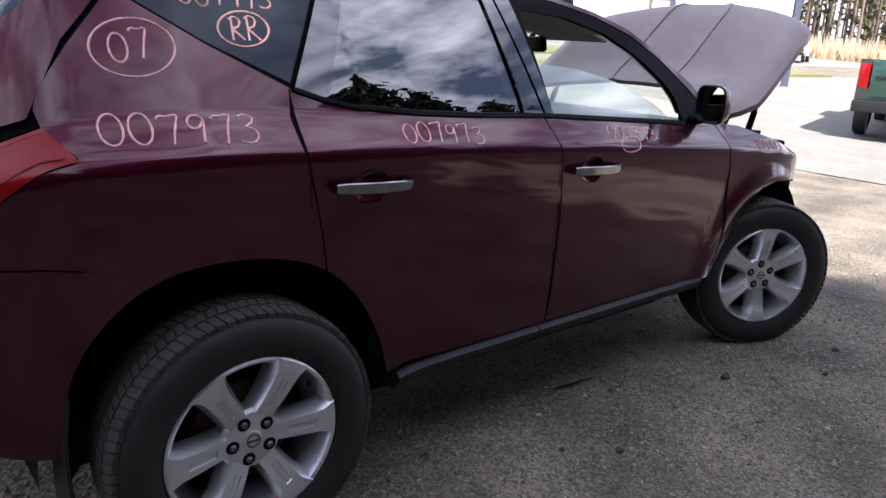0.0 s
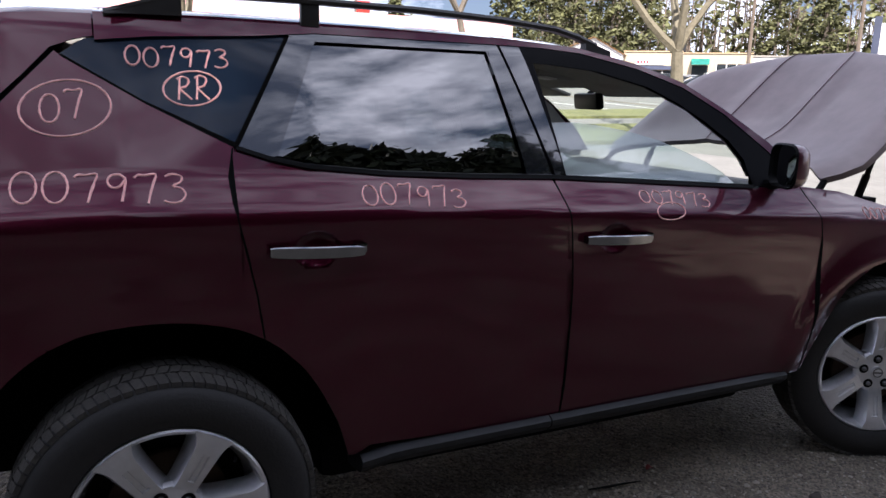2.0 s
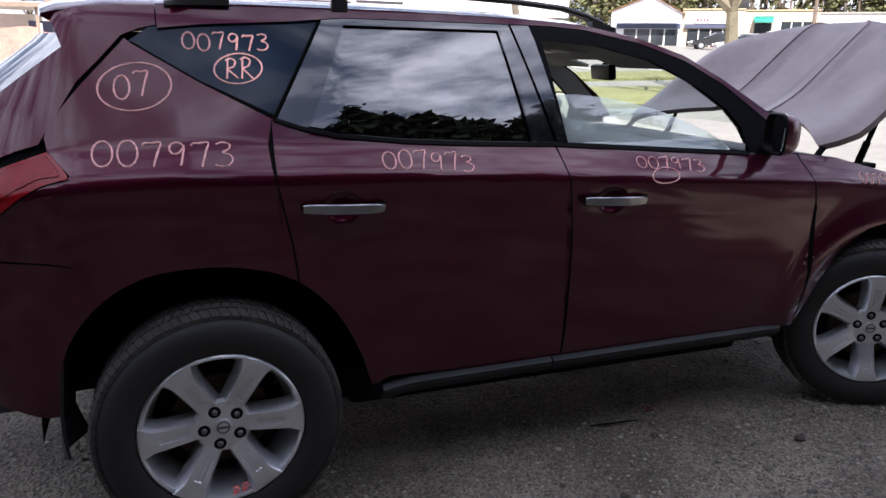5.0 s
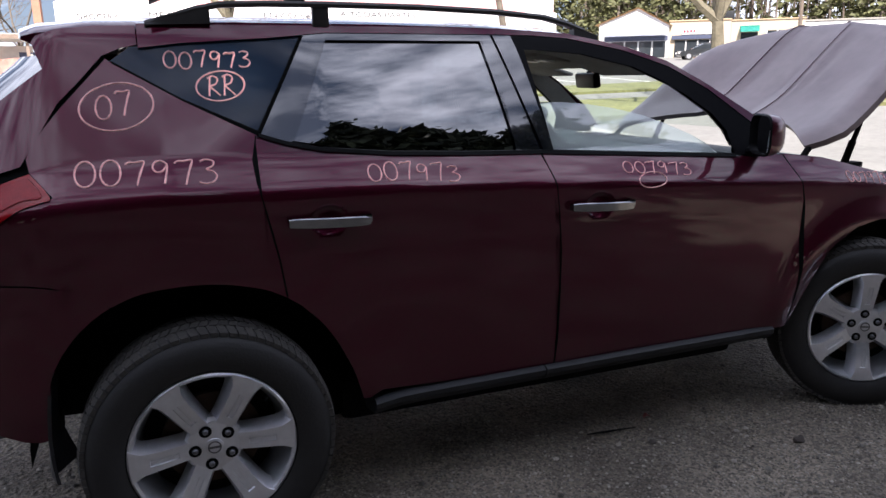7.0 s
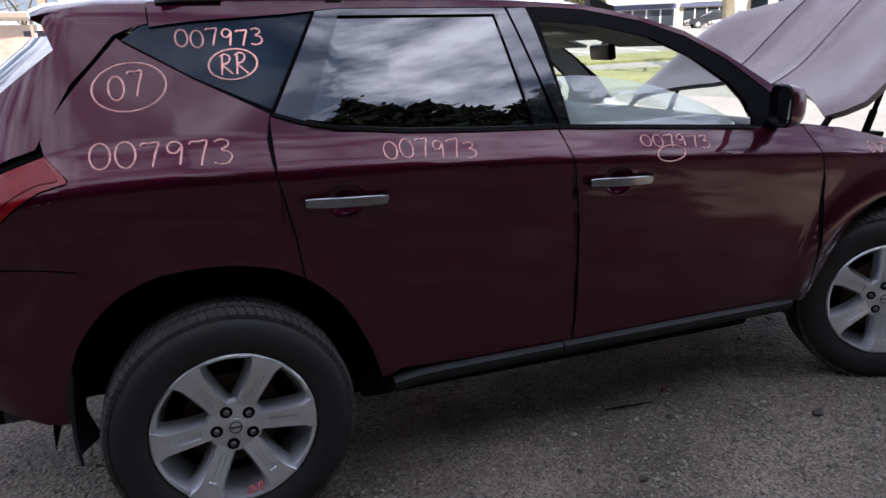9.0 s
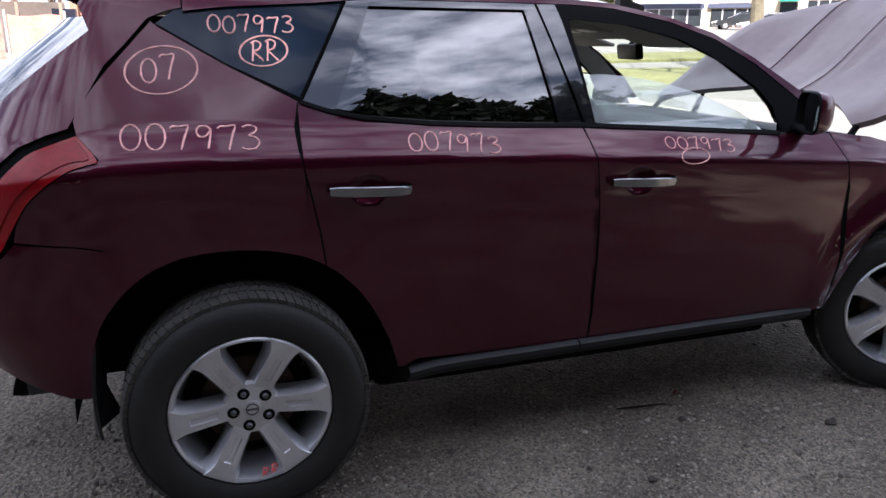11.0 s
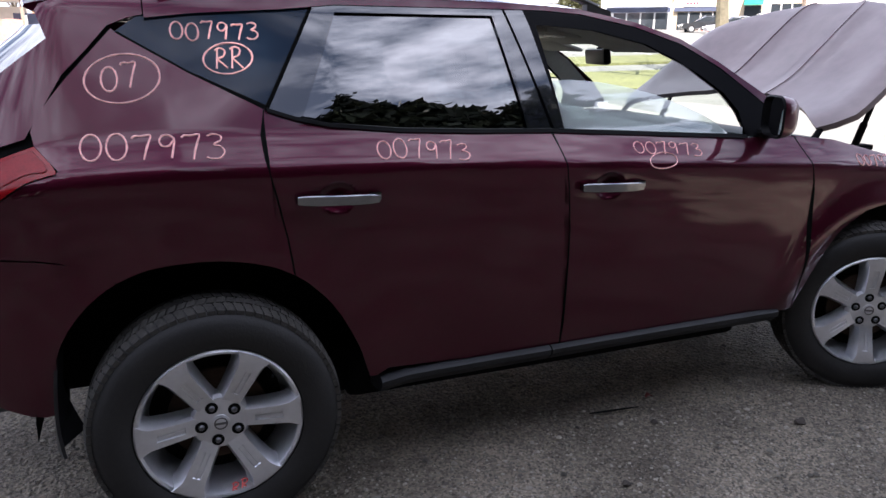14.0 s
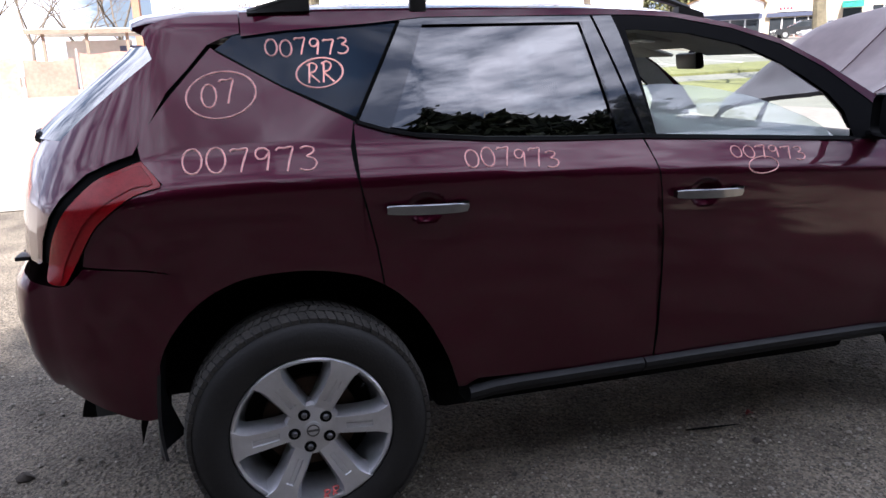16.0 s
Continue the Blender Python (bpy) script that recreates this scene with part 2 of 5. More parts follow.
g_m.data_type, g_m.blend_type = "RGBA", "MULTIPLY"
g_m.inputs["Factor"].default_value = 0.92
gl_.new(g_r.outputs["Color"], g_m.inputs["A"])
gl_.new(g_r2.outputs["Color"], g_m.inputs["B"])
gl_.new(g_m.outputs["Result"], g_b.inputs["Base Color"])
g_add = gn.new("ShaderNodeMath")
g_add.operation = "ADD"
g_k = gn.new("ShaderNodeMath")
g_k.operation = "MULTIPLY"
g_k.inputs[1].default_value = 0.35
gl_.new(g_v2.outputs["Distance"], g_k.inputs[0])
gl_.new(g_k.outputs[0], g_add.inputs[0])
gl_.new(g_n2.outputs["Fac"], g_add.inputs[1])
g_bp = gn.new("ShaderNodeBump")
g_bp.inputs["Strength"].default_value, g_bp.inputs["Distance"].default_value = 1.0, 0.03
gl_.new(g_add.outputs[0], g_bp.inputs["Height"])
gl_.new(g_bp.outputs["Normal"], g_b.inputs["Normal"])


def sheet(name, xs, ys, lift, material, label, category, edge=0.0, seed=0):
    """A piece of ground cover that follows the lie of the land."""
    bm = bmesh.new()
    rows = [[(x, y, ground_z(x, y) + lift) for x in xs] for y in ys]
    grid_mesh(bm, rows)
    if edge:
        geom = bmesh.ops.extrude_edge_only(bm, edges=[e for e in bm.edges if e.is_boundary])
        for v in geom["geom"]:
            if isinstance(v, bmesh.types.BMVert):
                v.co.z -= edge
    return tagged(part(name, bm, material, None, "", True, 40), label, category, kind="structure")


def axis(*spans):
    out = []
    for a, b, step in spans:
        n = max(1, round((b - a) / step))
        out += [a + (b - a) * k / n for k in range(n)]
    return out + [spans[-1][1]]


bm = bmesh.new()
gx, gy = axis((-400, -40, 60), (-40, -2.5, 2.5), (-2.5, 5, 0.06), (5, 60, 2.5), (60, 500, 55)), axis((-400, -30, 60), (-30, -2, 2), (-2, 2.4, 0.06), (2.4, 75, 1.5), (75, 500, 60))
rows = []
for y in gy:
    row = []
    for x in gx:
        near = 1.0 if (-2.6 < x < 5.1 and -2.1 < y < 2.5) else 0.0
        row.append((x, y, ground_z(x, y) + near * (0.010 * noise.noise((x * 3, y * 3, 1)) + 0.008 * noise.noise((x * 11, y * 11, 4)))))
    rows.append(row)
grid_mesh(bm, rows)
tagged(part("ground", bm, GRAVEL, None, "", True, 0), "rough grey gravel and dirt lot with loose stones", "ground", kind="structure")

# ---- the car: right side of the body as a surface y = side(x, z), mirrored about y = 0.95 ----
YC2 = 1.9
CR_X, CR_Z = (-0.60, -0.365, -0.05, 0.2, 0.64, 1.24, 1.77, 2.41, 2.9, 3.4), (1.12, 1.148, 1.159, 1.152, 1.143, 1.116, 1.086, 1.051, 1.012, 0.93)
HANDLES = ((0.415, 1.052), (1.425, 1.026))
ARCHES = ((0.02, 0.385, 0.505), (2.835, 0.375, 0.485))
REAR_Z, REAR_A = (0.40, 0.50, 0.58, 0.66, 0.78, 0.90, 0.95, 1.05, 1.15, 1.25, 1.34, 1.45, 1.56, 1.66), (0.40, 0.47, 0.52, 0.555, 0.575, 0.56, 0.51, 0.495, 0.47, 0.43, 0.38, 0.30, 0.20, 0.12)


def section(z, c, lean=0.47):
    if z > c + 0.10:
        s, e = z - c - 0.10, 1.625 - c - 0.10
        if z <= 1.625:
            k = (0.225 - lean * e) / (e * e)
            return 0.215 + lean * s + k * s * s
        return lerp(z, (1.625, 1.69, 1.74), (0.44, 0.490, 0.56))
    return lerp(z, (0.2, 0.35, 0.42, 0.55, 0.75, 0.95, c - 0.02, c, c + 0.03, c + 0.06, c + 0.10),
                (0.24, 0.18, 0.16, 0.148, 0.137, 0.131, 0.129, 0.130, 0.154, 0.182, 0.215))


def side(x, z):
    c = lerp(x, CR_X, CR_Z)
    lean = lerp(x, (0.05, 0.45), (0.62, 0.47))
    y = sum(section(z + d, c, lean) for d in (-0.008, -0.004, 0, 0.004, 0.008)) / 5
    if x < -0.30:
        a, b = lerp(z, REAR_Z, REAR_A) + 0.05, 0.95 - y
        k = min((-0.30 - x) / a, 0.985)
        y = 0.95 - b * (1 - k ** 3.2) ** (1 / 3.2)
    if x > 2.85:
        y += 0.16 * ((x - 2.85) / 0.6) ** 2
    for ax, az, ar in ARCHES:
        r = math.hypot(x - ax, z - az)
        if z < 1.0 and abs(x - ax) < 0.75:
            y -= (0.026 if ax > 1 else 0.005) * math.exp(-((r - ar) / 0.07) ** 2) * min(1, max(0, (z - 0.35) / 0.15))
    for hx, hz in HANDLES:
        r = math.hypot((x - hx) / 0.062, (z - hz) / 0.05)
        if r < 1:
            y += 0.017 * (1 - r ** 3)
    return y


def pane(x, z):
    """The door glass: the upper side surface carried on below the belt line."""
    c, lean = lerp(x, CR_X, CR_Z), lerp(x, (0.05, 0.45), (0.62, 0.47))
    s, e = z - c - 0.10, 1.525 - c
    return 0.215 + lean * s + (0.225 - lean * e) / (e * e) * s * s


def surface_normal(x, z, curve):
    near = any(abs(x - hx) < 0.09 and abs(z - hz) < 0.08 for hx, hz in HANDLES)
    h = 0.005 if near else lerp(x, (-0.40, -0.20), (0.045, 0.020))
    g = 0.005 if near else 0.008
    return Vector(((curve(x + h, z) - curve(x - h, z)) / (2 * h), -1, (curve(x, z + g) - curve(x, z - g)) / (2 * g))).normalized()


def densify(outline, step=0.05):
    out = []
    for a, b in zip(outline, outline[1:] + outline[:1]):
        n = max(1, int(math.hypot(b[0] - a[0], b[1] - a[1]) / step))
        out += [(a[0] + (b[0] - a[0]) * k / n, a[1] + (b[1] - a[1]) * k / n) for k in range(n)]
    return out


def panel(name, outline, material, parent, off=0.0, flange=0.022, step=0.035, fine=(), label="", left=True, curve=None, lip=0.0):
    """A pressed panel cut from the side surface, with turned-in edges, and its mirror twin."""
    curve = curve or side
    bm = bmesh.new()
    f = bm.faces.new([bm.verts.new((x, 0, z)) for x, z in densify(outline)])
    bmesh.ops.triangulate(bm, faces=[f], ngon_method="EAR_CLIP")
    x0, x1 = min(p[0] for p in outline), max(p[0] for p in outline)
    z0, z1 = min(p[1] for p in outline), max(p[1] for p in outline)
    cuts = [((x, 0, 0), (1, 0, 0)) for x in np.arange(x0 + step, x1, step)] + [((0, 0, z), (0, 0, 1)) for z in np.arange(z0 + step * 0.6, z1, step * 0.6)]
    for hx, hz in fine:
        cuts += [((hx + d, 0, 0), (1, 0, 0)) for d in np.arange(-0.07, 0.071, 0.01)] + [((0, 0, hz + d), (0, 0, 1)) for d in np.arange(-0.055, 0.056, 0.01)]
    for co, no in cuts:
        bmesh.ops.bisect_plane(bm, geom=bm.verts[:] + bm.edges[:] + bm.faces[:], plane_co=co, plane_no=no, dist=1e-4)
    bmesh.ops.remove_doubles(bm, verts=bm.verts, dist=2e-4)
    pts = [(v.co.x, v.co.z) for v in bm.verts]
    bm.verts.index_update()
    faces = []
    for f in bm.faces:
        ids = [v.index for v in f.verts]
        faces.append(ids if f.normal.y < 0 else ids[::-1])
    rim = [(e.verts[0].index, e.verts[1].index) for e in bm.edges if e.is_boundary]
    bm.free()
    co, nor = [], []
    for x, z in pts:
        co.append((x, curve(x, z) + off, z))
        nor.append(surface_normal(x, z, curve))
    skin = len(faces)
    if flange:
        mx, mz = sum(p[0] for p in outline) / len(outline), sum(p[1] for p in outline) / len(outline)
        for a, b in rim:
            pa, pb = co[a], co[b]
            n = Vector((pb[2] - pa[2], 0, pa[0] - pb[0])).normalized()
            if n.x * (pa[0] - mx) + n.z * (pa[2] - mz) < 0:
                n = -n
            k = len(co)
            co += [pa, pb, (pb[0], pb[1] + flange, pb[2]), (pa[0], pa[1] + flange, pa[2])]
            nor += [n] * 4
            faces.append((k, k + 1, k + 2, k + 3))
    made = []
    for s in ((0, 1) if left else (0,)):
        me = bpy.data.meshes.new(name)
        me.from_pydata([(x, YC2 - y, z) for x, y, z in co] if s else co, [], [f[::-1] for f in faces] if s else faces)
        me.shade_smooth()
        me.normals_split_custom_set_from_vertices([(n.x, -n.y, n.z) for n in nor] if s else [tuple(n) for n in nor])
        me.materials.append(material)
        # turned-in edges of painted panels coloured black for the shade in the gaps
        if material is PAINT:
            me.materials.append(SEAMDARK)
            for f in me.polygons[skin:]:
                f.material_index = 1
        ob = new(name, me)
        ob.parent = parent
        if label:
            ob["label"] = label
        made.append(ob)
    return made


def cross(bm, edge, bulge, lift=0.0, n=16, power=2.0):
    """Loft from an edge on the right side straight across to its mirror on the left, bulged in x and lifted in z."""
    rows = []
    for x, y, z in edge:
        row = []
        for k in range(n + 1):
            u = -1 + 2 * k / n
            w = 1 - abs(u) ** power
            row.append((x + bulge * w, 0.95 + u * (0.95 - y), z + lift * w))
        rows.append(row)
    grid_mesh(bm, rows)
    return bm


car = thing("suv", "dark maroon SUV with raised hood and pink marker numbers", "car")

def rounded(points, n=4):
    """A smooth curve through a few points."""
    out, q = [], [points[0]] + points + [points[-1]]
    for p0, p1, p2, p3 in zip(q, q[1:], q[2:], q[3:]):
        for k in range(n):
            t = k / n
            out.append(tuple(0.5 * (2 * b + (c - a) * t + (2 * a - 5 * b + 4 * c - d) * t * t + (3 * b - a - 3 * c + d) * t ** 3) for a, b, c, d in zip(p0, p1, p2, p3)))
    return out + [points[-1]]


ARCH_R = rounded([(0.265, 0.815), (0.196, 0.850), (0.075, 0.880), (-0.045, 0.887), (-0.163, 0.876), (-0.245, 0.846)])
QGAP = [(-0.424, 1.277), (-0.411, 1.311), (-0.377, 1.357), (-0.325, 1.420), (-0.263, 1.484), (-0.196, 1.559)]
panel("quarter_panel", [(0.222, 1.320), (0.208, 1.288), (0.197, 1.247), (0.199, 1.184), (0.206, 1.142), (0.231, 1.026), (0.250, 0.933), (0.258, 0.87)] + ARCH_R
      + [(-0.322, 0.907), (-0.445, 0.934), (-0.604, 0.951), (-0.590, 1.006), (-0.552, 1.062), (-0.499, 1.109), (-0.441, 1.146), (-0.386, 1.162), (-0.358, 1.176), (-0.416, 1.238)]
      + QGAP + [(-0.178, 1.543), (0.011, 1.430)], PAINT, car)
panel("rear_door", [(0.226, 1.316), (0.312, 1.287), (0.42, 1.264), (0.645, 1.242), (0.926, 1.228), (1.216, 1.219), (1.224, 1.189), (1.236, 1.117), (1.247, 1.038), (1.262, 0.876), (1.265, 0.708), (1.266, 0.509), (1.258, 0.408),
      (0.91, 0.418), (0.58, 0.433), (0.535, 0.408)] + rounded([(0.512, 0.411), (0.497, 0.468), (0.464, 0.560), (0.400, 0.680), (0.330, 0.765), (0.270, 0.812)]) + [(0.264, 0.87), (0.256, 0.933), (0.237, 1.026), (0.212, 1.142), (0.205, 1.184), (0.203, 1.247), (0.214, 1.288)], PAINT, car, fine=HANDLES[:1])
panel("front_door", [(1.224, 1.219), (1.6, 1.203), (2.116, 1.163), (2.30, 1.160), (2.372, 1.158), (2.405, 1.051), (2.433, 0.934), (2.444, 0.81), (2.436, 0.66), (2.422, 0.559), (2.420, 0.41),
      (1.9, 0.405), (1.266, 0.407), (1.274, 0.509), (1.273, 0.708), (1.270, 0.876), (1.255, 1.038), (1.244, 1.117), (1.232, 1.189)], PAINT, car, fine=HANDLES[1:])
ARCH_F = [(3.470, 0.772), (3.33, 0.808), (3.15, 0.836), (2.985, 0.852), (2.86, 0.860), (2.733, 0.836), (2.603, 0.750), (2.514, 0.640), (2.470, 0.552), (2.446, 0.46)]
panel("front_fender", [(2.380, 1.160), (2.6, 1.135), (2.9, 1.060), (3.15, 0.975), (3.32, 0.905), (3.43, 0.850), (3.492, 0.800)] + ARCH_F + [(2.430, 0.41), (2.430, 0.559), (2.443, 0.66), (2.451, 0.81), (2.440, 0.934), (2.412, 1.051)], PAINT, car)
# glass and door frames
QGLASS = [(-0.190, 1.548), (-0.125, 1.594), (0.031, 1.610), (0.309, 1.628), (0.424, 1.638), (0.232, 1.318), (0.011, 1.425)]
panel("quarter_window", QGLASS, QTINT, car, off=0.006, flange=0.008, step=0.12, label="dark privacy glass with marker writing")
panel("window_seal", [QGLASS[0], QGLASS[6], QGLASS[5], (0.236, 1.330), (0.011, 1.437), (-0.180, 1.552)], SEAMDARK, car, off=0.0035, flange=0.0)
panel("window_seal", [(0.424, 1.638), (0.232, 1.318), (0.222, 1.324), (0.412, 1.637)], SEAMDARK, car, off=0.0035, flange=0.0)
panel("rear_door_window", [(0.495, 1.630), (1.120, 1.630), (1.134, 1.224), (0.926, 1.230), (0.669, 1.248), (0.534, 1.262), (0.325, 1.300)], TINT, car, off=0.010, flange=0.006, step=0.06, label="dark privacy glass", curve=pane)
panel("door_pillar", [(0.236, 1.324), (0.420, 1.630), (0.500, 1.630), (0.338, 1.300), (0.312, 1.291)], APPLIQUE, car, off=-0.003)
panel("door_frame", [(0.420, 1.642), (1.122, 1.642), (1.222, 1.223), (1.122, 1.224), (1.116, 1.50), (1.108, 1.620), (0.500, 1.620), (0.420, 1.632)], APPLIQUE, car, off=-0.001)
panel("door_frame", [(1.130, 1.642), (1.300, 1.640), (1.45, 1.630), (1.69, 1.585), (1.89, 1.522), (2.06, 1.430), (2.24, 1.295), (2.345, 1.195), (2.36, 1.165), (2.116, 1.168), (2.128, 1.20), (2.105, 1.265), (2.05, 1.335), (1.90, 1.443), (1.72, 1.523), (1.50, 1.572), (1.30, 1.588), (1.222, 1.590), (1.275, 1.223), (1.230, 1.223)], MOULDING, car, off=-0.001)
panel("pillar_cover", [(1.130, 1.650), (1.45, 1.640), (1.69, 1.595), (1.89, 1.532), (2.06, 1.440), (2.24, 1.305), (2.345, 1.205), (2.128, 1.20), (2.105, 1.265), (2.05, 1.335), (1.90, 1.443), (1.72, 1.523), (1.50, 1.572), (1.30, 1.588), (1.222, 1.590)], LINER, car, off=0.032, flange=0, label="pale grey inner pillar cover")
panel("pillar_trim", [(1.131, 1.641), (1.205, 1.641), (1.218, 1.58), (1.272, 1.226), (1.231, 1.226)], APPLIQUE, car, off=-0.005, flange=0.01)
FWIN = [(1.210, 1.602), (1.30, 1.600), (1.505, 1.586), (1.73, 1.537), (1.91, 1.457), (2.06, 1.347), (2.118, 1.272), (2.142, 1.20), (2.125, 1.160), (1.70, 1.190), (1.262, 1.212)]
LOW = [(1.262, 1.212), (1.245, 1.393), (1.36, 1.395), (1.48, 1.384), (1.59, 1.366), (1.72, 1.336), (1.83, 1.296), (1.93, 1.255), (1.99, 1.222), (2.06, 1.160), (1.70, 1.190)]
panel("front_door_window", LOW, SKYFILM, car, off=0.014, flange=0.005, step=0.12, left=False, label="half lowered window glass, sky reflection added as a pale film")
upper = panel("front_door_window", FWIN, CLEAR, car, off=0.012, flange=0.005, step=0.12)
bpy.data.objects.remove(upper[0])
panel("belt_moulding", [(0.226, 1.316), (0.312, 1.287), (0.42, 1.264), (0.645, 1.242), (0.926, 1.228), (1.222, 1.219), (2.116, 1.163), (2.118, 1.175), (1.222, 1.231), (0.926, 1.240), (0.645, 1.254), (0.42, 1.276), (0.312, 1.299), (0.230, 1.326)], RUBBER, car, off=-0.008, flange=0.02)
panel("inner_pillar", [(1.06, 1.645), (1.21, 1.645), (1.28, 1.20), (1.13, 1.20)], RUBBER, car, off=0.032, flange=0)
panel("inner_pillar", [(0.34, 1.64), (0.47, 1.645), (0.30, 1.27), (0.17, 1.30)], RUBBER, car, off=0.034, flange=0)
# thin black strips, slightly proud, stand for the dark recessed door gaps
for seam in ([(0.219, 1.32), (0.211, 1.288), (0.200, 1.247), (0.202, 1.184), (0.209, 1.142), (0.234, 1.026), (0.253, 0.933), (0.262, 0.86), (0.268, 0.82)],
             [(1.222, 1.22), (1.228, 1.189), (1.240, 1.117), (1.251, 1.038), (1.266, 0.876), (1.269, 0.708), (1.270, 0.509), (1.262, 0.41)],
             [(2.376, 1.16), (2.408, 1.051), (2.436, 0.934), (2.447, 0.81), (2.439, 0.66), (2.426, 0.559), (2.425, 0.42)]):
    panel("door_gap_strip", [(x - 0.0021, z) for x, z in seam] + [(x + 0.0021, z) for x, z in seam[::-1]], SEAMDARK, car, off=-0.0012, flange=0.012)
# roof side and pillars
ROOF_X, ROOF_Z = (-0.42, -0.108, 0.2, 0.7, 1.16, 1.45, 1.69, 1.89, 2.06, 2.26, 2.40), (1.640, 1.660, 1.668, 1.668, 1.660, 1.646, 1.600, 1.541, 1.450, 1.325, 1.20)
roof_low = [(-0.100, 1.592), (0.031, 1.608), (0.309, 1.626), (0.42, 1.637), (0.5, 1.645), (1.122, 1.645), (1.30, 1.643), (1.45, 1.633), (1.69, 1.588), (1.89, 1.525), (2.06, 1.433), (2.24, 1.298), (2.348, 1.196)]
panel("roof_rail_panel", roof_low + [(2.400, 1.200), (2.26, 1.328), (2.06, 1.455), (1.89, 1.546), (1.69, 1.606), (1.45, 1.652), (1.16, 1.668), (0.7, 1.676), (0.2, 1.676), (-0.100, 1.668)], PAINT, car, off=-0.004)
bm = bmesh.new()
cross(bm, [(x, side(x, lerp(x, ROOF_X, ROOF_Z)), lerp(x, ROOF_X, ROOF_Z) + 0.006) for x in axis((-0.100, 1.72, 0.1))], 0.0, 0.045, 20, 2.4)
part("roof", bm, PAINT, car)
bm = bmesh.new()
cross(bm, [(x, side(x, lerp(x, ROOF_X, ROOF_Z)) + 0.01, lerp(x, ROOF_X, ROOF_Z) - lerp(x, (1.0, 1.5), (0.035, 0.052))) for x in axis((-0.100, 1.80, 0.14))], 0.0, 0.008, 12, 2.4)
part("headliner", bm, LINER, car)
bm = bmesh.new()
cross(bm, [(x, side(x, lerp(x, ROOF_X, ROOF_Z)) + 0.02, lerp(x, ROOF_X, ROOF_Z) + 0.004) for x in axis((1.72, 2.40, 0.085))], 0.22, 0.02, 20, 2.2)
part("windshield", bm, CLEAR, car)
# tailgate: side pieces, glass, lower gate
EDGE = [(-0.322, 1.572), (-0.350, 1.545), (-0.484, 1.442), (-0.600, 1.350), (-0.662, 1.295), (-0.705, 1.230), (-0.728, 1.129), (-0.742, 1.03), (-0.748, 0.945)]
TAIL_TOP = [(-0.416, 1.240), (-0.490, 1.215), (-0.551, 1.188), (-0.619, 1.128), (-0.656, 1.081), (-0.689, 1.017), (-0.707, 0.950)]
panel("tailgate_side", [(-0.104, 1.662), (-0.22, 1.660), (-0.33, 1.648), (-0.385, 1.628), (-0.398, 1.608), (-0.372, 1.588), (-0.330, 1.572)] + EDGE[1:] + [(-0.735, 0.950), (-0.722, 1.02), (-0.690, 1.090), (-0.648, 1.145), (-0.575, 1.208), (-0.500, 1.240), (-0.440, 1.258), (-0.440, 1.277), (-0.424, 1.318), (-0.388, 1.366), (-0.335, 1.430), (-0.273, 1.493), (-0.206, 1.568), (-0.150, 1.592), (-0.104, 1.602)], PAINT, car, off=0.004)
panel("gap_seal", [(-0.195, 1.562), (-0.263, 1.486), (-0.325, 1.422), (-0.377, 1.359), (-0.411, 1.313), (-0.424, 1.279), (-0.416, 1.240)] + TAIL_TOP[1:] + [(-0.738, 0.950), (-0.725, 1.02), (-0.693, 1.092), (-0.651, 1.147), (-0.577, 1.210), (-0.500, 1.243), (-0.442, 1.260), (-0.442, 1.277), (-0.426, 1.320), (-0.390, 1.368), (-0.337, 1.432), (-0.275, 1.495), (-0.208, 1.570)], SEAMDARK, car, off=0.016, flange=0.0)
e3 = [(x, side(x, z) + 0.006, z) for x, z in EDGE]
bm = bmesh.new()
cross(bm, e3[:5], -0.17, 0.0, 20, 2.3)
part("rear_window", bm, TINT, car, "sloping rear window glass")
bm = bmesh.new()
cross(bm, e3[4:], -0.13, 0.0, 20, 3.0)
part("tailgate", bm, PAINT, car)
bm = bmesh.new()
tube(bm, [(-0.77, 0.62, 1.296), (-0.795, 0.72, 1.305), (-0.80, 0.95, 1.31), (-0.80, 1.1, 1.315)], 0.011, 8)
tube(bm, [(-0.745, 0.60, 1.285), (-0.77, 0.62, 1.296)], 0.02, 8)
part("rear_wiper", bm, RUBBER, car)
# spoiler
bm = bmesh.new()
prof = [(-0.098, 1.664), (-0.25, 1.660), (-0.38, 1.645), (-0.425, 1.628), (-0.428, 1.612), (-0.40, 1.598), (-0.33, 1.580), (-0.25, 1.588), (-0.098, 1.596)]
rows = []
for k in range(33):
    u = -1 + 2 * k / 32
    w = 1 - abs(u) ** 3
    sq = 1 - 0.35 * max(0, abs(u) - 0.94) / 0.06
    rows.append([(x - 0.03 * w * (0.1 + max(0, -0.11 - x) / 0.31), 0.95 + u * 0.478, 1.625 + (z - 1.625) * sq + 0.042 * w) for x, z in prof])
vr = grid_mesh(bm, rows, close=True)
bm.faces.new(vr[0])
bm.faces.new(vr[-1][::-1])
part("spoiler", bm, PAINT, car)
# tail lamps
lamp_out = TAIL_TOP + [(-0.712, 0.905), (-0.669, 0.897), (-0.652, 0.910), (-0.621, 0.959), (-0.590, 1.010), (-0.552, 1.066), (-0.499, 1.113), (-0.441, 1.150), (-0.388, 1.166), (-0.364, 1.178)]
lamps = panel("tail_lamp", rounded(lamp_out + lamp_out[:1], 3)[:-1], REDLENS, car, off=-0.006, flange=0.03, step=0.025, label="red tail lamp lens")
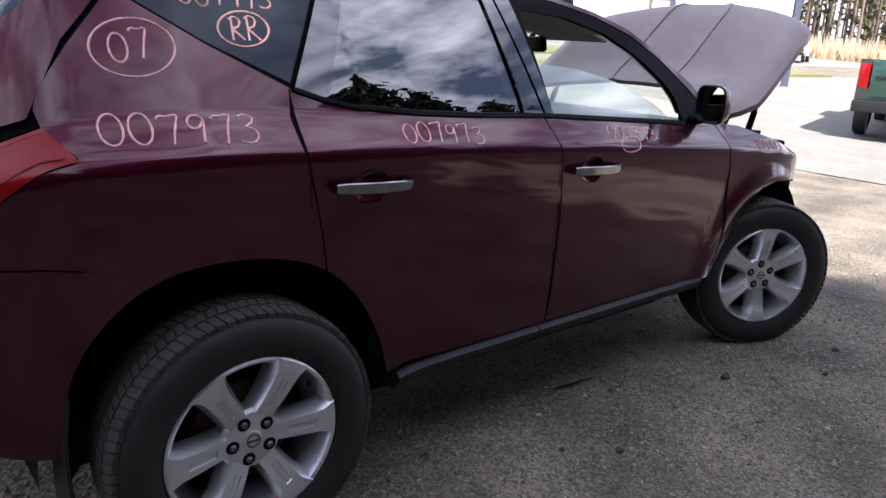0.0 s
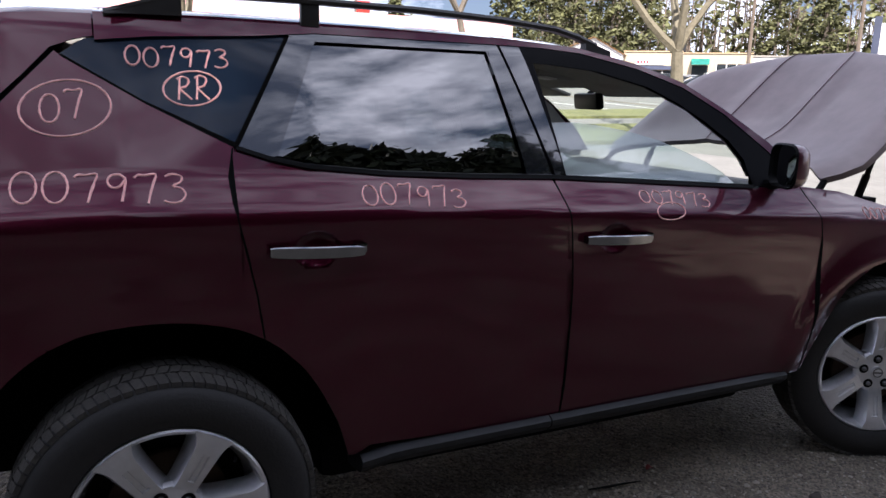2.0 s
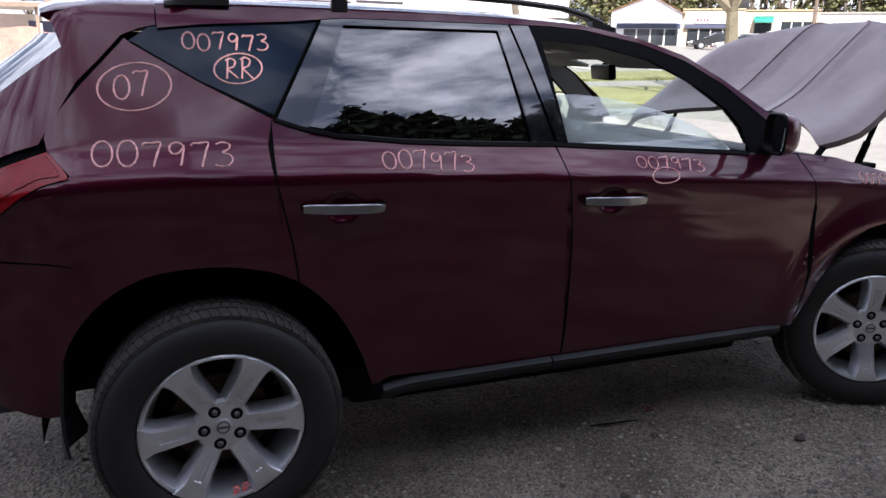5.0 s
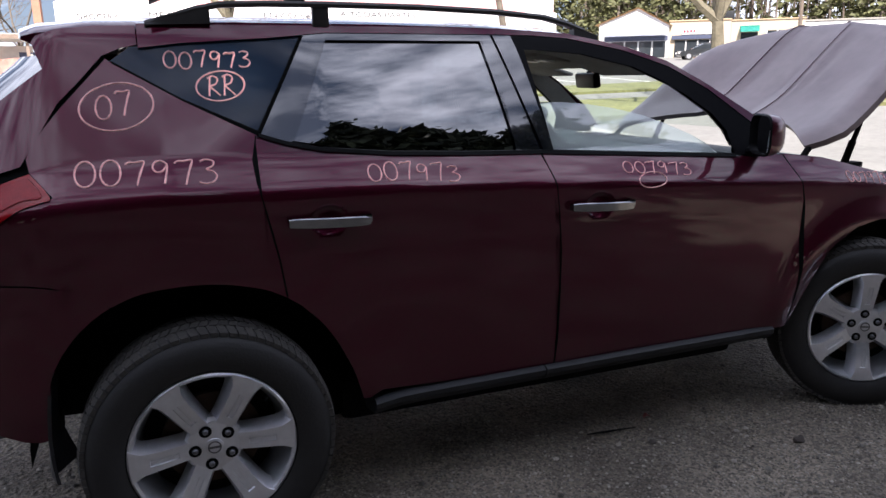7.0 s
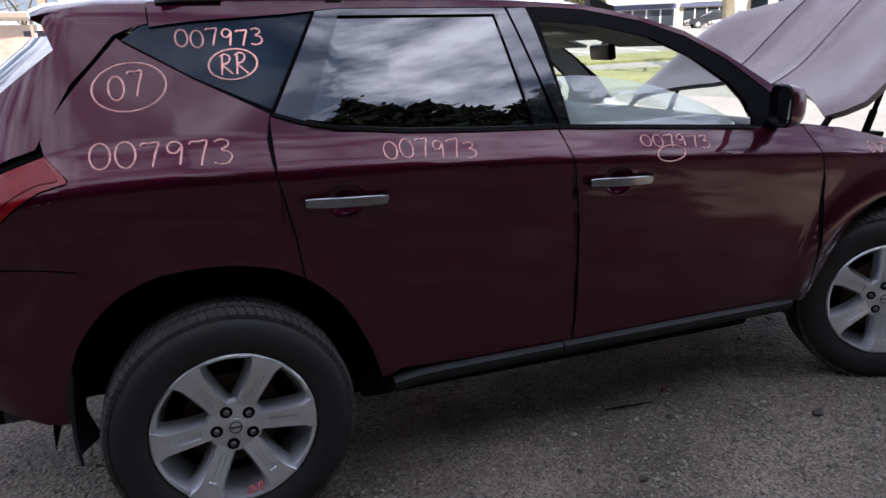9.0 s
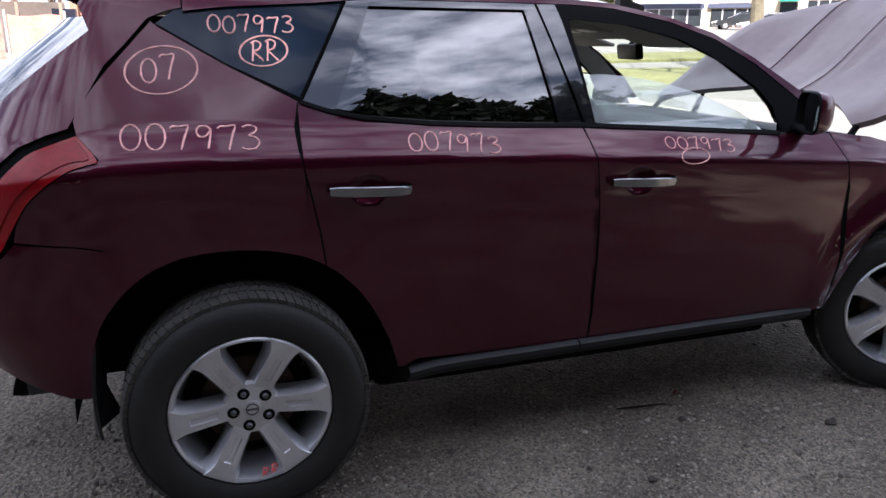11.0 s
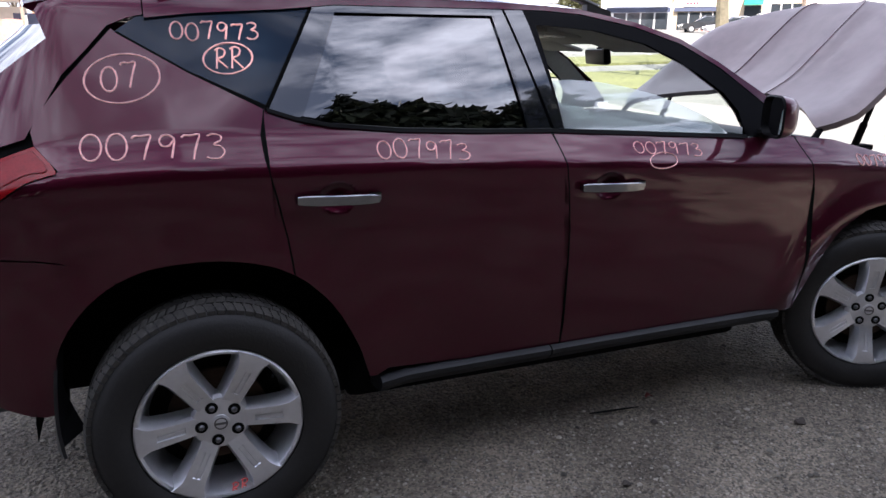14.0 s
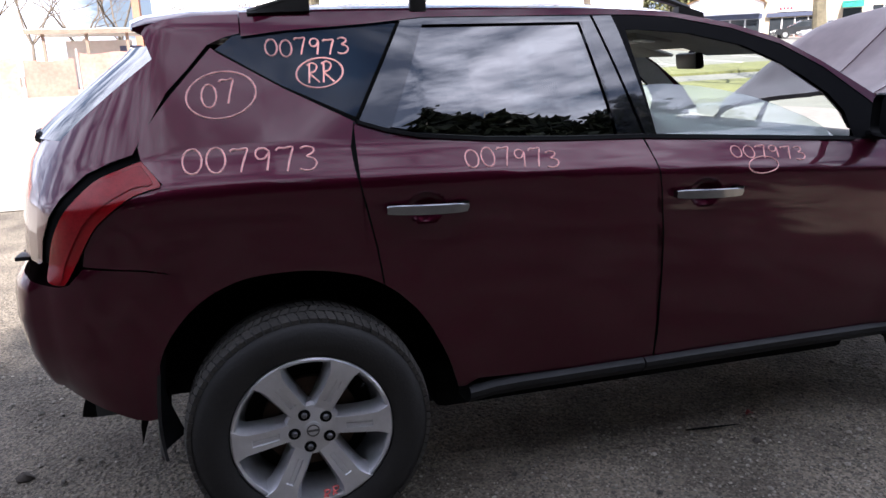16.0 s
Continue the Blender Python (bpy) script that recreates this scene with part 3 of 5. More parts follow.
bars = [(-0.420, 1.230), (-0.490, 1.206), (-0.551, 1.178), (-0.614, 1.120), (-0.650, 1.074), (-0.682, 1.012), (-0.700, 0.945), (-0.703, 0.912), (-0.672, 0.905), (-0.655, 0.955), (-0.620, 1.020), (-0.580, 1.080), (-0.520, 1.132), (-0.440, 1.172), (-0.385, 1.182)]
for lamp, ob in zip(lamps, panel("lamp_diffuser", rounded(bars + bars[:1], 3)[:-1], PINKLENS, car, off=-0.010, flange=0.004, step=0.025, label="paler ribbed inner lens")):
    ob.parent = lamp
# rear bumper: wraps round the back
bm = bmesh.new()
rows = []
XB = (-0.86, -0.72, -0.66, -0.604, -0.445, -0.322, -0.248)
top_z = lambda x: lerp(x, XB, (0.900, 0.893, 0.888, 0.945, 0.930, 0.903, 0.846))
bot_z = lambda x: lerp(x, (-0.9, -0.80, -0.712, -0.636, -0.527, -0.448, -0.43, -0.415, -0.39, -0.36, -0.33, -0.30, -0.27, -0.25), (0.56, 0.56, 0.529, 0.493, 0.450, 0.440, 0.63, 0.672, 0.716, 0.755, 0.787, 0.812, 0.833, 0.844))
side_x = [-0.250, -0.27, -0.30, -0.33, -0.36, -0.39, -0.415, -0.43, -0.447, -0.48, -0.52, -0.56, -0.604, -0.62, -0.65, -0.68, -0.71, -0.74]
line = []
for x in side_x:
    col = []
    for k in range(15):
        z = bot_z(x) + (top_z(x) - bot_z(x)) * k / 14
        col.append((x, side(x, z) - 0.002, z))
    line.append(col)
tail = []
for th in range(1, 13):
    u = th / 12
    col = []
    for k in range(15):
        z0 = lerp(u, (0, 0.2, 1), (0.545, 0.55, 0.52))
        z = z0 + (lerp(u, (0, 0.15, 1), (0.893, 0.915, 0.925)) - z0) * k / 14
        y0 = side(-0.74, z)
        y = y0 + (0.95 - y0) * (1 - math.cos(u * math.pi / 2))
        a = lerp(z, REAR_Z, REAR_A)
        ledge = 0.05 * max(0, (z - 0.86) / 0.06) ** 2 if z > 0.86 else 0
        x = -0.74 - (a - 0.42) * 1.05 * math.sin(u * math.pi / 2) ** 0.8 + ledge * u - 0.02 * u
        col.append((x, y, z))
    tail.append(col)
half = line + tail
full = half + [[(x, YC2 - y, z) for x, y, z in c] for c in half[-2::-1]]
grid_mesh(bm, full)
bumper = part("rear_bumper", bm, PAINT, car, "", True, 60)
bm = bmesh.new()
for k in range(9):
    box(bm, -0.86, -0.78, 0.45 + k * 0.11, 0.53 + k * 0.11, 0.920, 0.934, 0.004)
part("step_pad", bm, PLASTIC, bumper)
bm = bmesh.new()
box(bm, -0.72, -0.50, 0.36, 1.54, 0.46, 0.56, 0.03)
part("lower_valance", bm, PLASTIC, bumper)
bm = bmesh.new()
tube(bm, [(-0.45, 0.42, 0.40), (-0.70, 0.42, 0.405), (-0.72, 0.42, 0.41)], 0.036, 14)
part("tail_pipe", bm, DARK, car)
# sills
for s in (0, 1):
    for x0, x1 in ((0.55, 1.217), (1.223, 2.34)):
        bm = bmesh.new()
        rows = []
        for x in axis((x0, x1, 0.1)):
            rise = max(0, 0.66 - x) / 0.1 * -0.014 + 0.006 + 0.008 * min(max(x - 0.6, 0) / 1.2, 1)
            pr = [(0.178, 0.412), (0.150, 0.408), (0.137, 0.398), (0.140, 0.378), (0.165, 0.352), (0.24, 0.335), (0.40, 0.32), (0.40, 0.43)]
            rows.append([(x, (YC2 - y) if s else y, z + rise) for y, z in pr])
        vr = grid_mesh(bm, rows, close=True)
        bm.faces.new(vr[0])
        bm.faces.new(vr[-1][::-1])
        part("sill_trim", bm, PLASTIC, car, "grey black plastic sill trim")
# underbody, wheel wells
bm = bmesh.new()
box(bm, -0.40, 3.0, 0.50, 1.40, 0.19, 0.42, 0.03)
box(bm, 0.46, 2.26, 0.29, 1.61, 0.265, 0.42, 0.04)
part("underbody", bm, DARK, car)
bm = bmesh.new()
tube(bm, [(-0.60, 0.42, 0.43), (-0.60, 0.46, 0.43), (-0.60, 0.95, 0.43), (-0.60, 0.99, 0.43)], [0.05, 0.085, 0.085, 0.05], 16, True, (1.25, 0.8))
part("muffler", bm, DARK, car)
for s in (0, 1):
    for ax, az, ar in ARCHES:
        bm = bmesh.new()
        rows = []
        ar += 0.03
        for y in (0.165, 0.30, 0.52):
            rows.append([(ax + ar * math.cos(a) * (1 if y > 0.2 else 0.995), (YC2 - y) if s else y, max(az + ar * math.sin(a), 0.25)) for a in [radians(-2 + 184 * k / 28) for k in range(29)]])
        vr = grid_mesh(bm, rows)
        bm.faces.new(vr[-1])
        part("wheel_arch_liner", bm, DARK, car)
bm = bmesh.new()
for y0 in (0.26, 1.58):
    box(bm, -0.66, 2.35, y0, y0 + 0.06, 0.90, 1.15)
    box(bm, 0.54, 2.35, y0, y0 + 0.06, 0.42, 0.90)
box(bm, 2.33, 2.40, 0.26, 1.64, 0.42, 1.10)
box(bm, -0.66, -0.60, 0.3, 1.6, 0.42, 1.0)
part("inner_shell", bm, DASH, car)
# door handles, mirrors, rails
for s in (0, 1):
    sg = -1 if s else 1
    for hx, hz in HANDLES:
        bm = bmesh.new()
        rows = []
        for k in range(15):
            u = -1 + 2 * k / 14
            x = hx - 0.002 + u * 0.130
            yb = side(x, hz - 0.07) - 0.042 + 0.014 * u * u
            hh = 0.017 * (1 - 0.25 * abs(u) ** 6)
            z = hz - 0.001 - u * 0.005
            ring = [(0.016, -0.9), (0.003, -1.0), (-0.002, -0.85), (-0.004, 0.82), (0.000, 1.0), (0.016, 0.9)]
            rows.append([(x, (YC2 - (yb + a)) if s else yb + a, z + b * hh) for a, b in ring])
        vr = grid_mesh(bm, rows, close=True)
        bm.faces.new(vr[0])
        bm.faces.new(vr[-1][::-1])
        for px in (-0.115, 0.115):
            y0 = side(hx + px, hz)
            box(bm, hx + px - 0.014, hx + px + 0.018, *sorted(((YC2 - y0 + 0.03) if s else y0 - 0.03, (YC2 - y0 - 0.01) if s else y0 + 0.01)), hz - 0.010, hz + 0.016, 0.003)
        part("door_handle", bm, CHROME, car, "scuffed chrome pull handle")
    # mirror
    root = bmesh.new()
    rows = []
    for k in range(13):
        u = k / 12
        x = 2.135 + 0.105 * u
        w = math.sqrt(max(0.0, 1 - (u * 0.985) ** 2.6))
        ring = []
        for j in range(28):
            a = 2 * math.pi * j / 28
            ca, sa = math.cos(a), math.sin(a)
            yy = 0.105 + 0.088 * w * math.copysign(abs(ca) ** 0.5, ca)
            zz = 1.256 + (0.082 * w) * math.copysign(abs(sa) ** 0.5, sa)
            ring.append((x + 0.36 * (yy - 0.105), (YC2 - yy) if s else yy, zz))
        rows.append(ring)
    vr = grid_mesh(root, rows, close=True)
    root.faces.new(vr[-1])
    house = part("mirror_housing", root, PAINT, car)
    bm = bmesh.new()
    rows = []
    for sc, dx in ((1.0, -0.002), (0.93, -0.008), (0.89, 0.010)):
        ring = []
        for j in range(28):
            ca, sa = math.cos(2 * math.pi * j / 28), math.sin(2 * math.pi * j / 28)
            yy = 0.105 + sc * 0.088 * math.copysign(abs(ca) ** 0.5, ca)
            ring.append((2.135 + dx + 0.36 * (yy - 0.105), (YC2 - yy) if s else yy, 1.256 + sc * 0.082 * math.copysign(abs(sa) ** 0.5, sa)))
        rows.append(ring)
    grid_mesh(bm, rows, close=True)
    part("mirror_bezel", bm, RUBBER, house)
    bm = bmesh.new()
    bm.faces.new([bm.verts.new(p) for p in rows[2]])
    part("mirror_glass", bm, MIRROR, house, "mirror glass")
    bm = bmesh.new()
    yy = (lambda y: YC2 - y) if s else (lambda y: y)
    tube(bm, [(2.21, yy(0.14), 1.200), (2.215, yy(0.20), 1.180), (2.22, yy(0.245), 1.175)], [0.035, 0.038, 0.045], 10, True, (1.0, 0.6))
    part("mirror_arm", bm, RUBBER, house)
    # roof rails
    bm = bmesh.new()
    RY = 0.475
    rp = [(-0.075, 1.668), (0.00, 1.690), (0.08, 1.716), (0.16, 1.732), (0.30, 1.738), (0.50, 1.740), (0.85, 1.738), (1.15, 1.728), (1.36, 1.712), (1.46, 1.690), (1.54, 1.664)]
    rows = []
    for i, (x, z) in enumerate(rp):
        th = 0.011
        rows.append([(x, yy(RY + a), z + b) for a, b in ((-0.016, -th), (-0.018, 0), (-0.012, th * 0.8), (0.012, th * 0.9), (0.018, 0), (0.014, -th))])
    vr = grid_mesh(bm, rows, close=True)
    bm.faces.new(vr[0])
    bm.faces.new(vr[-1][::-1])
    rail = part("roof_rail", bm, RAILPL, car, "dark satin roof rail")
    for x0, x1, t0, t1 in ((-0.073, 0.125, 0.0, 0.05), (1.49, 1.60, -0.05, 0.0)):
        bm = bmesh.new()
        rows = []
        for k in range(9):
            u = k / 8
            x = x0 + (x1 - x0) * u
            zr = lerp(x, [p[0] for p in rp], [p[1] for p in rp]) if x0 < 1 else lerp(x, (1.42, 1.54, 1.62), (1.70, 1.664, 1.640))
            lo = lerp(x, ROOF_X, ROOF_Z) + 0.004
            rows.append([(x, yy(RY - 0.02), lo), (x, yy(RY - 0.016), max(zr, lo)), (x, yy(RY + 0.016), max(zr, lo)), (x, yy(RY + 0.02), lo)])
        vr = grid_mesh(bm, rows, close=True)
        bm.faces.new(vr[0])
        bm.faces.new(vr[-1][::-1])
        part("rail_foot", bm, RAILPL, rail)
    bm = bmesh.new()
    box(bm, 0.462, 0.520, *sorted((yy(RY - 0.012), yy(RY + 0.014))), 1.664, 1.734, 0.006)
    part("rail_foot", bm, RAILPL, rail)
    # mud flap and front corner of the door glass
    bm = bmesh.new()
    rows = []
    for k in range(13):
        u = k / 12
        z = 0.60 - 0.29 * u
        w = 0.19 * (1 - 0.25 * max(0, u - 0.6) / 0.4)
        curl = 0.045 * max(0, u - 0.55) / 0.45
        x = -0.440 - 0.016 * math.sin(u * 2.6)
        rows.append([(x, yy(0.140), z), (x - 0.010 - curl * 0.3, yy(0.140 + w * 0.45), z), (x + curl, yy(0.140 + w), z + 0.02 * u), (x + curl + 0.008, yy(0.140 + w), z + 0.02 * u), (x - curl * 0.3, yy(0.140 + w * 0.45), z), (x + 0.010, yy(0.140), z)])
    grid_mesh(bm, rows, close=True)
    part("mud_flap", bm, PLASTIC, car, "dusty plastic mud flap")

# ---- hood, raised on its hinges at the windscreen ----
HX = rounded([(2.505, 1.200), (2.68, 1.300), (2.84, 1.420), (2.98, 1.525), (3.09, 1.600), (3.17, 1.640), (3.205, 1.645)], 3)
bm = bmesh.new()
rows = []
for i, (x, z) in enumerate(HX):
    u = i / (len(HX) - 1)
    row = []
    for k in range(33):
        v = -1 + 2 * k / 32
        wv = 1 - abs(v) ** 2.4
        halfw = 0.790 - 0.05 * u - 0.17 * max(0, (u - 0.55) / 0.45) ** 2.6 - 0.10 * max(0, 0.10 - u) / 0.10
        bow_x = (0.27 * (1 - u) + 0.17 * u) * wv
        bow_z = (0.09 * (1 - u) + 0.10 * u) * wv
        crest = 0.009 * math.exp(-((abs(v) - 0.27) / 0.05) ** 2)
        roll_off = 0.035 * max(0, (abs(v) - 0.86) / 0.14) ** 2
        row.append((x + bow_x - crest * 0.6 + roll_off, 0.95 + v * halfw, z + bow_z + crest - roll_off * 0.5))
    rows.append(row)
grid_mesh(bm, rows)
inner = [[(x + 0.018, y, z - 0.022) for x, y, z in r] for r in rows]
grid_mesh(bm, inner)
edge_a = rows[0] + [r[-1] for r in rows[1:]] + rows[-1][-2::-1] + [r[0] for r in rows[-2:0:-1]]
edge_b = inner[0] + [r[-1] for r in inner[1:]] + inner[-1][-2::-1] + [r[0] for r in inner[-2:0:-1]]
grid_mesh(bm, [edge_a, edge_b], close=True)
bmesh.ops.remove_doubles(bm, verts=bm.verts, dist=1e-5)
hood = part("hood", bm, HOODPAINT, car, "raised maroon hood, colour lightened to mauve for sky sheen and sun", True, 50)
# thin darker tubes draw the shade line along both hood creases
for v0 in (-0.27, 0.27):
    bm = bmesh.new()
    k = round((v0 + 1) * 16)
    tube(bm, [(r[k][0] - 0.003, r[k][1], r[k][2] + 0.001) for r in rows], 0.002, 6)
    part("crease_shade_line", bm, PAINT, hood)
for s in (0, 1):
    yy = (lambda y: YC2 - y) if s else (lambda y: y)
    bm = bmesh.new()
    tube(bm, [(2.52, yy(0.25), 1.13), (2.58, yy(0.26), 1.19), (2.66, yy(0.27), 1.245)], 0.014, 8)
    box(bm, 2.47, 2.56, *sorted((yy(0.24), yy(0.28))), 1.115, 1.14, 0.004)
    part("hood_hinge", bm, DARK, car)
    bm = bmesh.new()
    tube(bm, [(2.80, yy(0.27), 1.095), (2.87, yy(0.275), 1.25), (2.93, yy(0.28), 1.44)], 0.011, 10)
    tube(bm, [(2.80, yy(0.27), 1.095), (2.84, yy(0.272), 1.19)], 0.016, 10)
    box(bm, 2.76, 2.88, *sorted((yy(0.24), yy(0.30))), 1.075, 1.098, 0.004)
    part("hood_strut", bm, DARK, car)
# engine bay, cowl
bm = bmesh.new()
box(bm, 2.40, 2.62, 0.27, 1.63, 0.90, 1.135, 0.02)
part("cowl", bm, PLASTIC, car)
bm = bmesh.new()
box(bm, 2.60, 3.30, 0.30, 0.40, 0.60, 1.02, 0.02)
box(bm, 2.60, 3.30, 1.50, 1.60, 0.60, 1.02, 0.02)
box(bm, 3.22, 3.32, 0.34, 1.56, 0.42, 0.94, 0.02)
part("engine_bay_frame", bm, DARK, car)
bm = bmesh.new()
box(bm, 2.72, 3.12, 0.55, 1.15, 0.55, 0.98, 0.05)
box(bm, 2.80, 3.05, 0.62, 1.05, 0.98, 1.03, 0.02)
part("engine", bm, PLASTIC, car)
bm = bmesh.new()
box(bm, 2.78, 3.02, 1.22, 1.42, 0.72, 0.99, 0.02)
part("battery", bm, RUBBER, car)
# loose headlamp carrier and wires at the bare front corner
bm = bmesh.new()
box(bm, 3.16, 3.36, 0.26, 0.36, 0.72, 0.80, 0.015)
tube(bm, [(3.18, 0.30, 0.80), (3.26, 0.25, 0.76), (3.33, 0.24, 0.70), (3.36, 0.26, 0.66)], 0.008, 6)
tube(bm, [(3.20, 0.34, 0.78), (3.30, 0.30, 0.70), (3.38, 0.27, 0.69)], 0.010, 6)
tube(bm, [(3.12, 0.30, 0.78), (3.22, 0.26, 0.69), (3.30, 0.27, 0.64), (3.34, 0.31, 0.63)], 0.006, 6)
part("front_bracket", bm, DARK, car)

# ---- cabin ----
def seat(x, y, w=0.50, back=1.32, head=True):
    bm = bmesh.new()
    box(bm, x - 0.25, x + 0.25, y - w / 2, y + w / 2, 0.62, 0.76, 0.05)
    ob = part("seat_cushion", bm, FABRIC, car)
    bm = bmesh.new()
    box(bm, -0.07, 0.07, -w / 2, w / 2, 0, back - 0.70, 0.05, pose(x - 0.24, y, 0.70, 0, -14, 0))
    part("seat_back", bm, FABRIC, car)
    if head:
        bm = bmesh.new()
        box(bm, -0.05, 0.05, -0.13, 0.13, 0, 0.17, 0.035, pose(x - 0.41, y, back + 0.03, 0, -10, 0))
        part("headrest", bm, FABRIC, car)
        for d in (-0.06, 0.06):
            bm = bmesh.new()
            tube(bm, [(x - 0.39, y + d, back - 0.03), (x - 0.41, y + d, back + 0.05)], 0.006, 6)
            part("headrest_post", bm, CHROME, car)


seat(1.45, 0.55)
seat(1.45, 1.35)
seat(0.82, 0.50, 0.55, 1.24)
seat(0.82, 1.00, 0.42, 1.22, False)
seat(0.82, 1.45, 0.50, 1.24)
bm = bmesh.new()
rows = []
for x, z in ((2.40, 1.02), (2.38, 1.12), (2.28, 1.145), (2.12, 1.13), (2.02, 1.09), (1.98, 1.02), (2.02, 0.88), (2.08, 0.70)):
    rows.append([(x - 0.05 * (1 - abs(v) ** 2), 0.95 + v * 0.64, z) for v in [-1 + k / 6 for k in range(13)]])
grid_mesh(bm, rows)
part("dashboard", bm, DASH, car)
bm = bmesh.new()
for k in range(28):
    a0, a1 = 2 * math.pi * k / 28, 2 * math.pi * (k + 1) / 28
    pp = [Vector((0, 0.185 * math.cos(a), 0.185 * math.sin(a))) for a in (a0, a1)]
    m = pose(1.93, 1.35, 1.06, 0, -25, 0)
    tube(bm, [m @ q for q in pp], 0.015, 6, False)
tube(bm, [(2.05, 1.35, 0.98), (1.93, 1.35, 1.06)], 0.03, 8)
box(bm, -0.02, 0.03, -0.09, 0.09, -0.06, 0.06, 0.02, pose(1.93, 1.35, 1.06, 0, -25, 0))
part("steering_wheel", bm, RUBBER, car)
bm = bmesh.new()
rows = []
for k in range(15):
    u = k / 14
    top = Vector((1.80 + 0.30 * u, 1.30 + 0.10 * math.sin(u * 3.1), 1.345 - 0.20 * u))
    row = []
    for j in range(13):
        w = j / 12
        q = top + Vector((0.03 * w, 0.06 * math.sin(w * 3.0), -(0.26 - 0.10 * u) * w))
        fold = 0.030 * math.sin(9 * u + 5 * w) + 0.022 * noise.noise((u * 7, w * 6, 2.0)) + 0.012 * noise.noise((u * 19, w * 17, 5.0))
        row.append(q + Vector((fold * 0.5, -fold, fold * 0.4)))
    rows.append(row)
grid_mesh(bm, rows)
bmesh.ops.solidify(bm, geom=bm.faces[:], thickness=0.006)
part("airbag", bm, AIRBAG, car, "deflated white driver airbag hanging in folds")
bm = bmesh.new()
box(bm, -0.02, 0.02, -0.115, 0.115, -0.036, 0.036, 0.015, pose(1.873, 0.95, 1.468, 0, -8, -10))
tube(bm, [(1.87, 0.94, 1.50), (1.93, 0.95, 1.56), (1.95, 0.95, 1.60)], 0.012, 8)
part("rear_view_mirror", bm, RUBBER, car, "black cabin mirror")
for y0 in (0.52, 1.15):
    bm = bmesh.new()
    box(bm, -0.09, 0.09, 0, 0.36, -0.008, 0.008, 0.006, pose(1.83, y0, 1.520, 0, 16, 0))
    part("sun_visor", bm, LINER, car)

bm = bmesh.new()
box(bm, -0.09, 0.09, 0.80, 1.10, -0.012, 0.012, 0.008, pose(1.60, 0, 1.572, 0, 9, 0))
console = part("overhead_console", bm, LINER, car)
for y0 in (0.83, 0.97):
    bm = bmesh.new()
    box(bm, -0.035, 0.025, y0, y0 + 0.09, -0.018, -0.011, 0.002, pose(1.60, 0, 1.572, 0, 9, 0))
    part("map_lamp", bm, SIGNLENS, console, "white lamp lens")

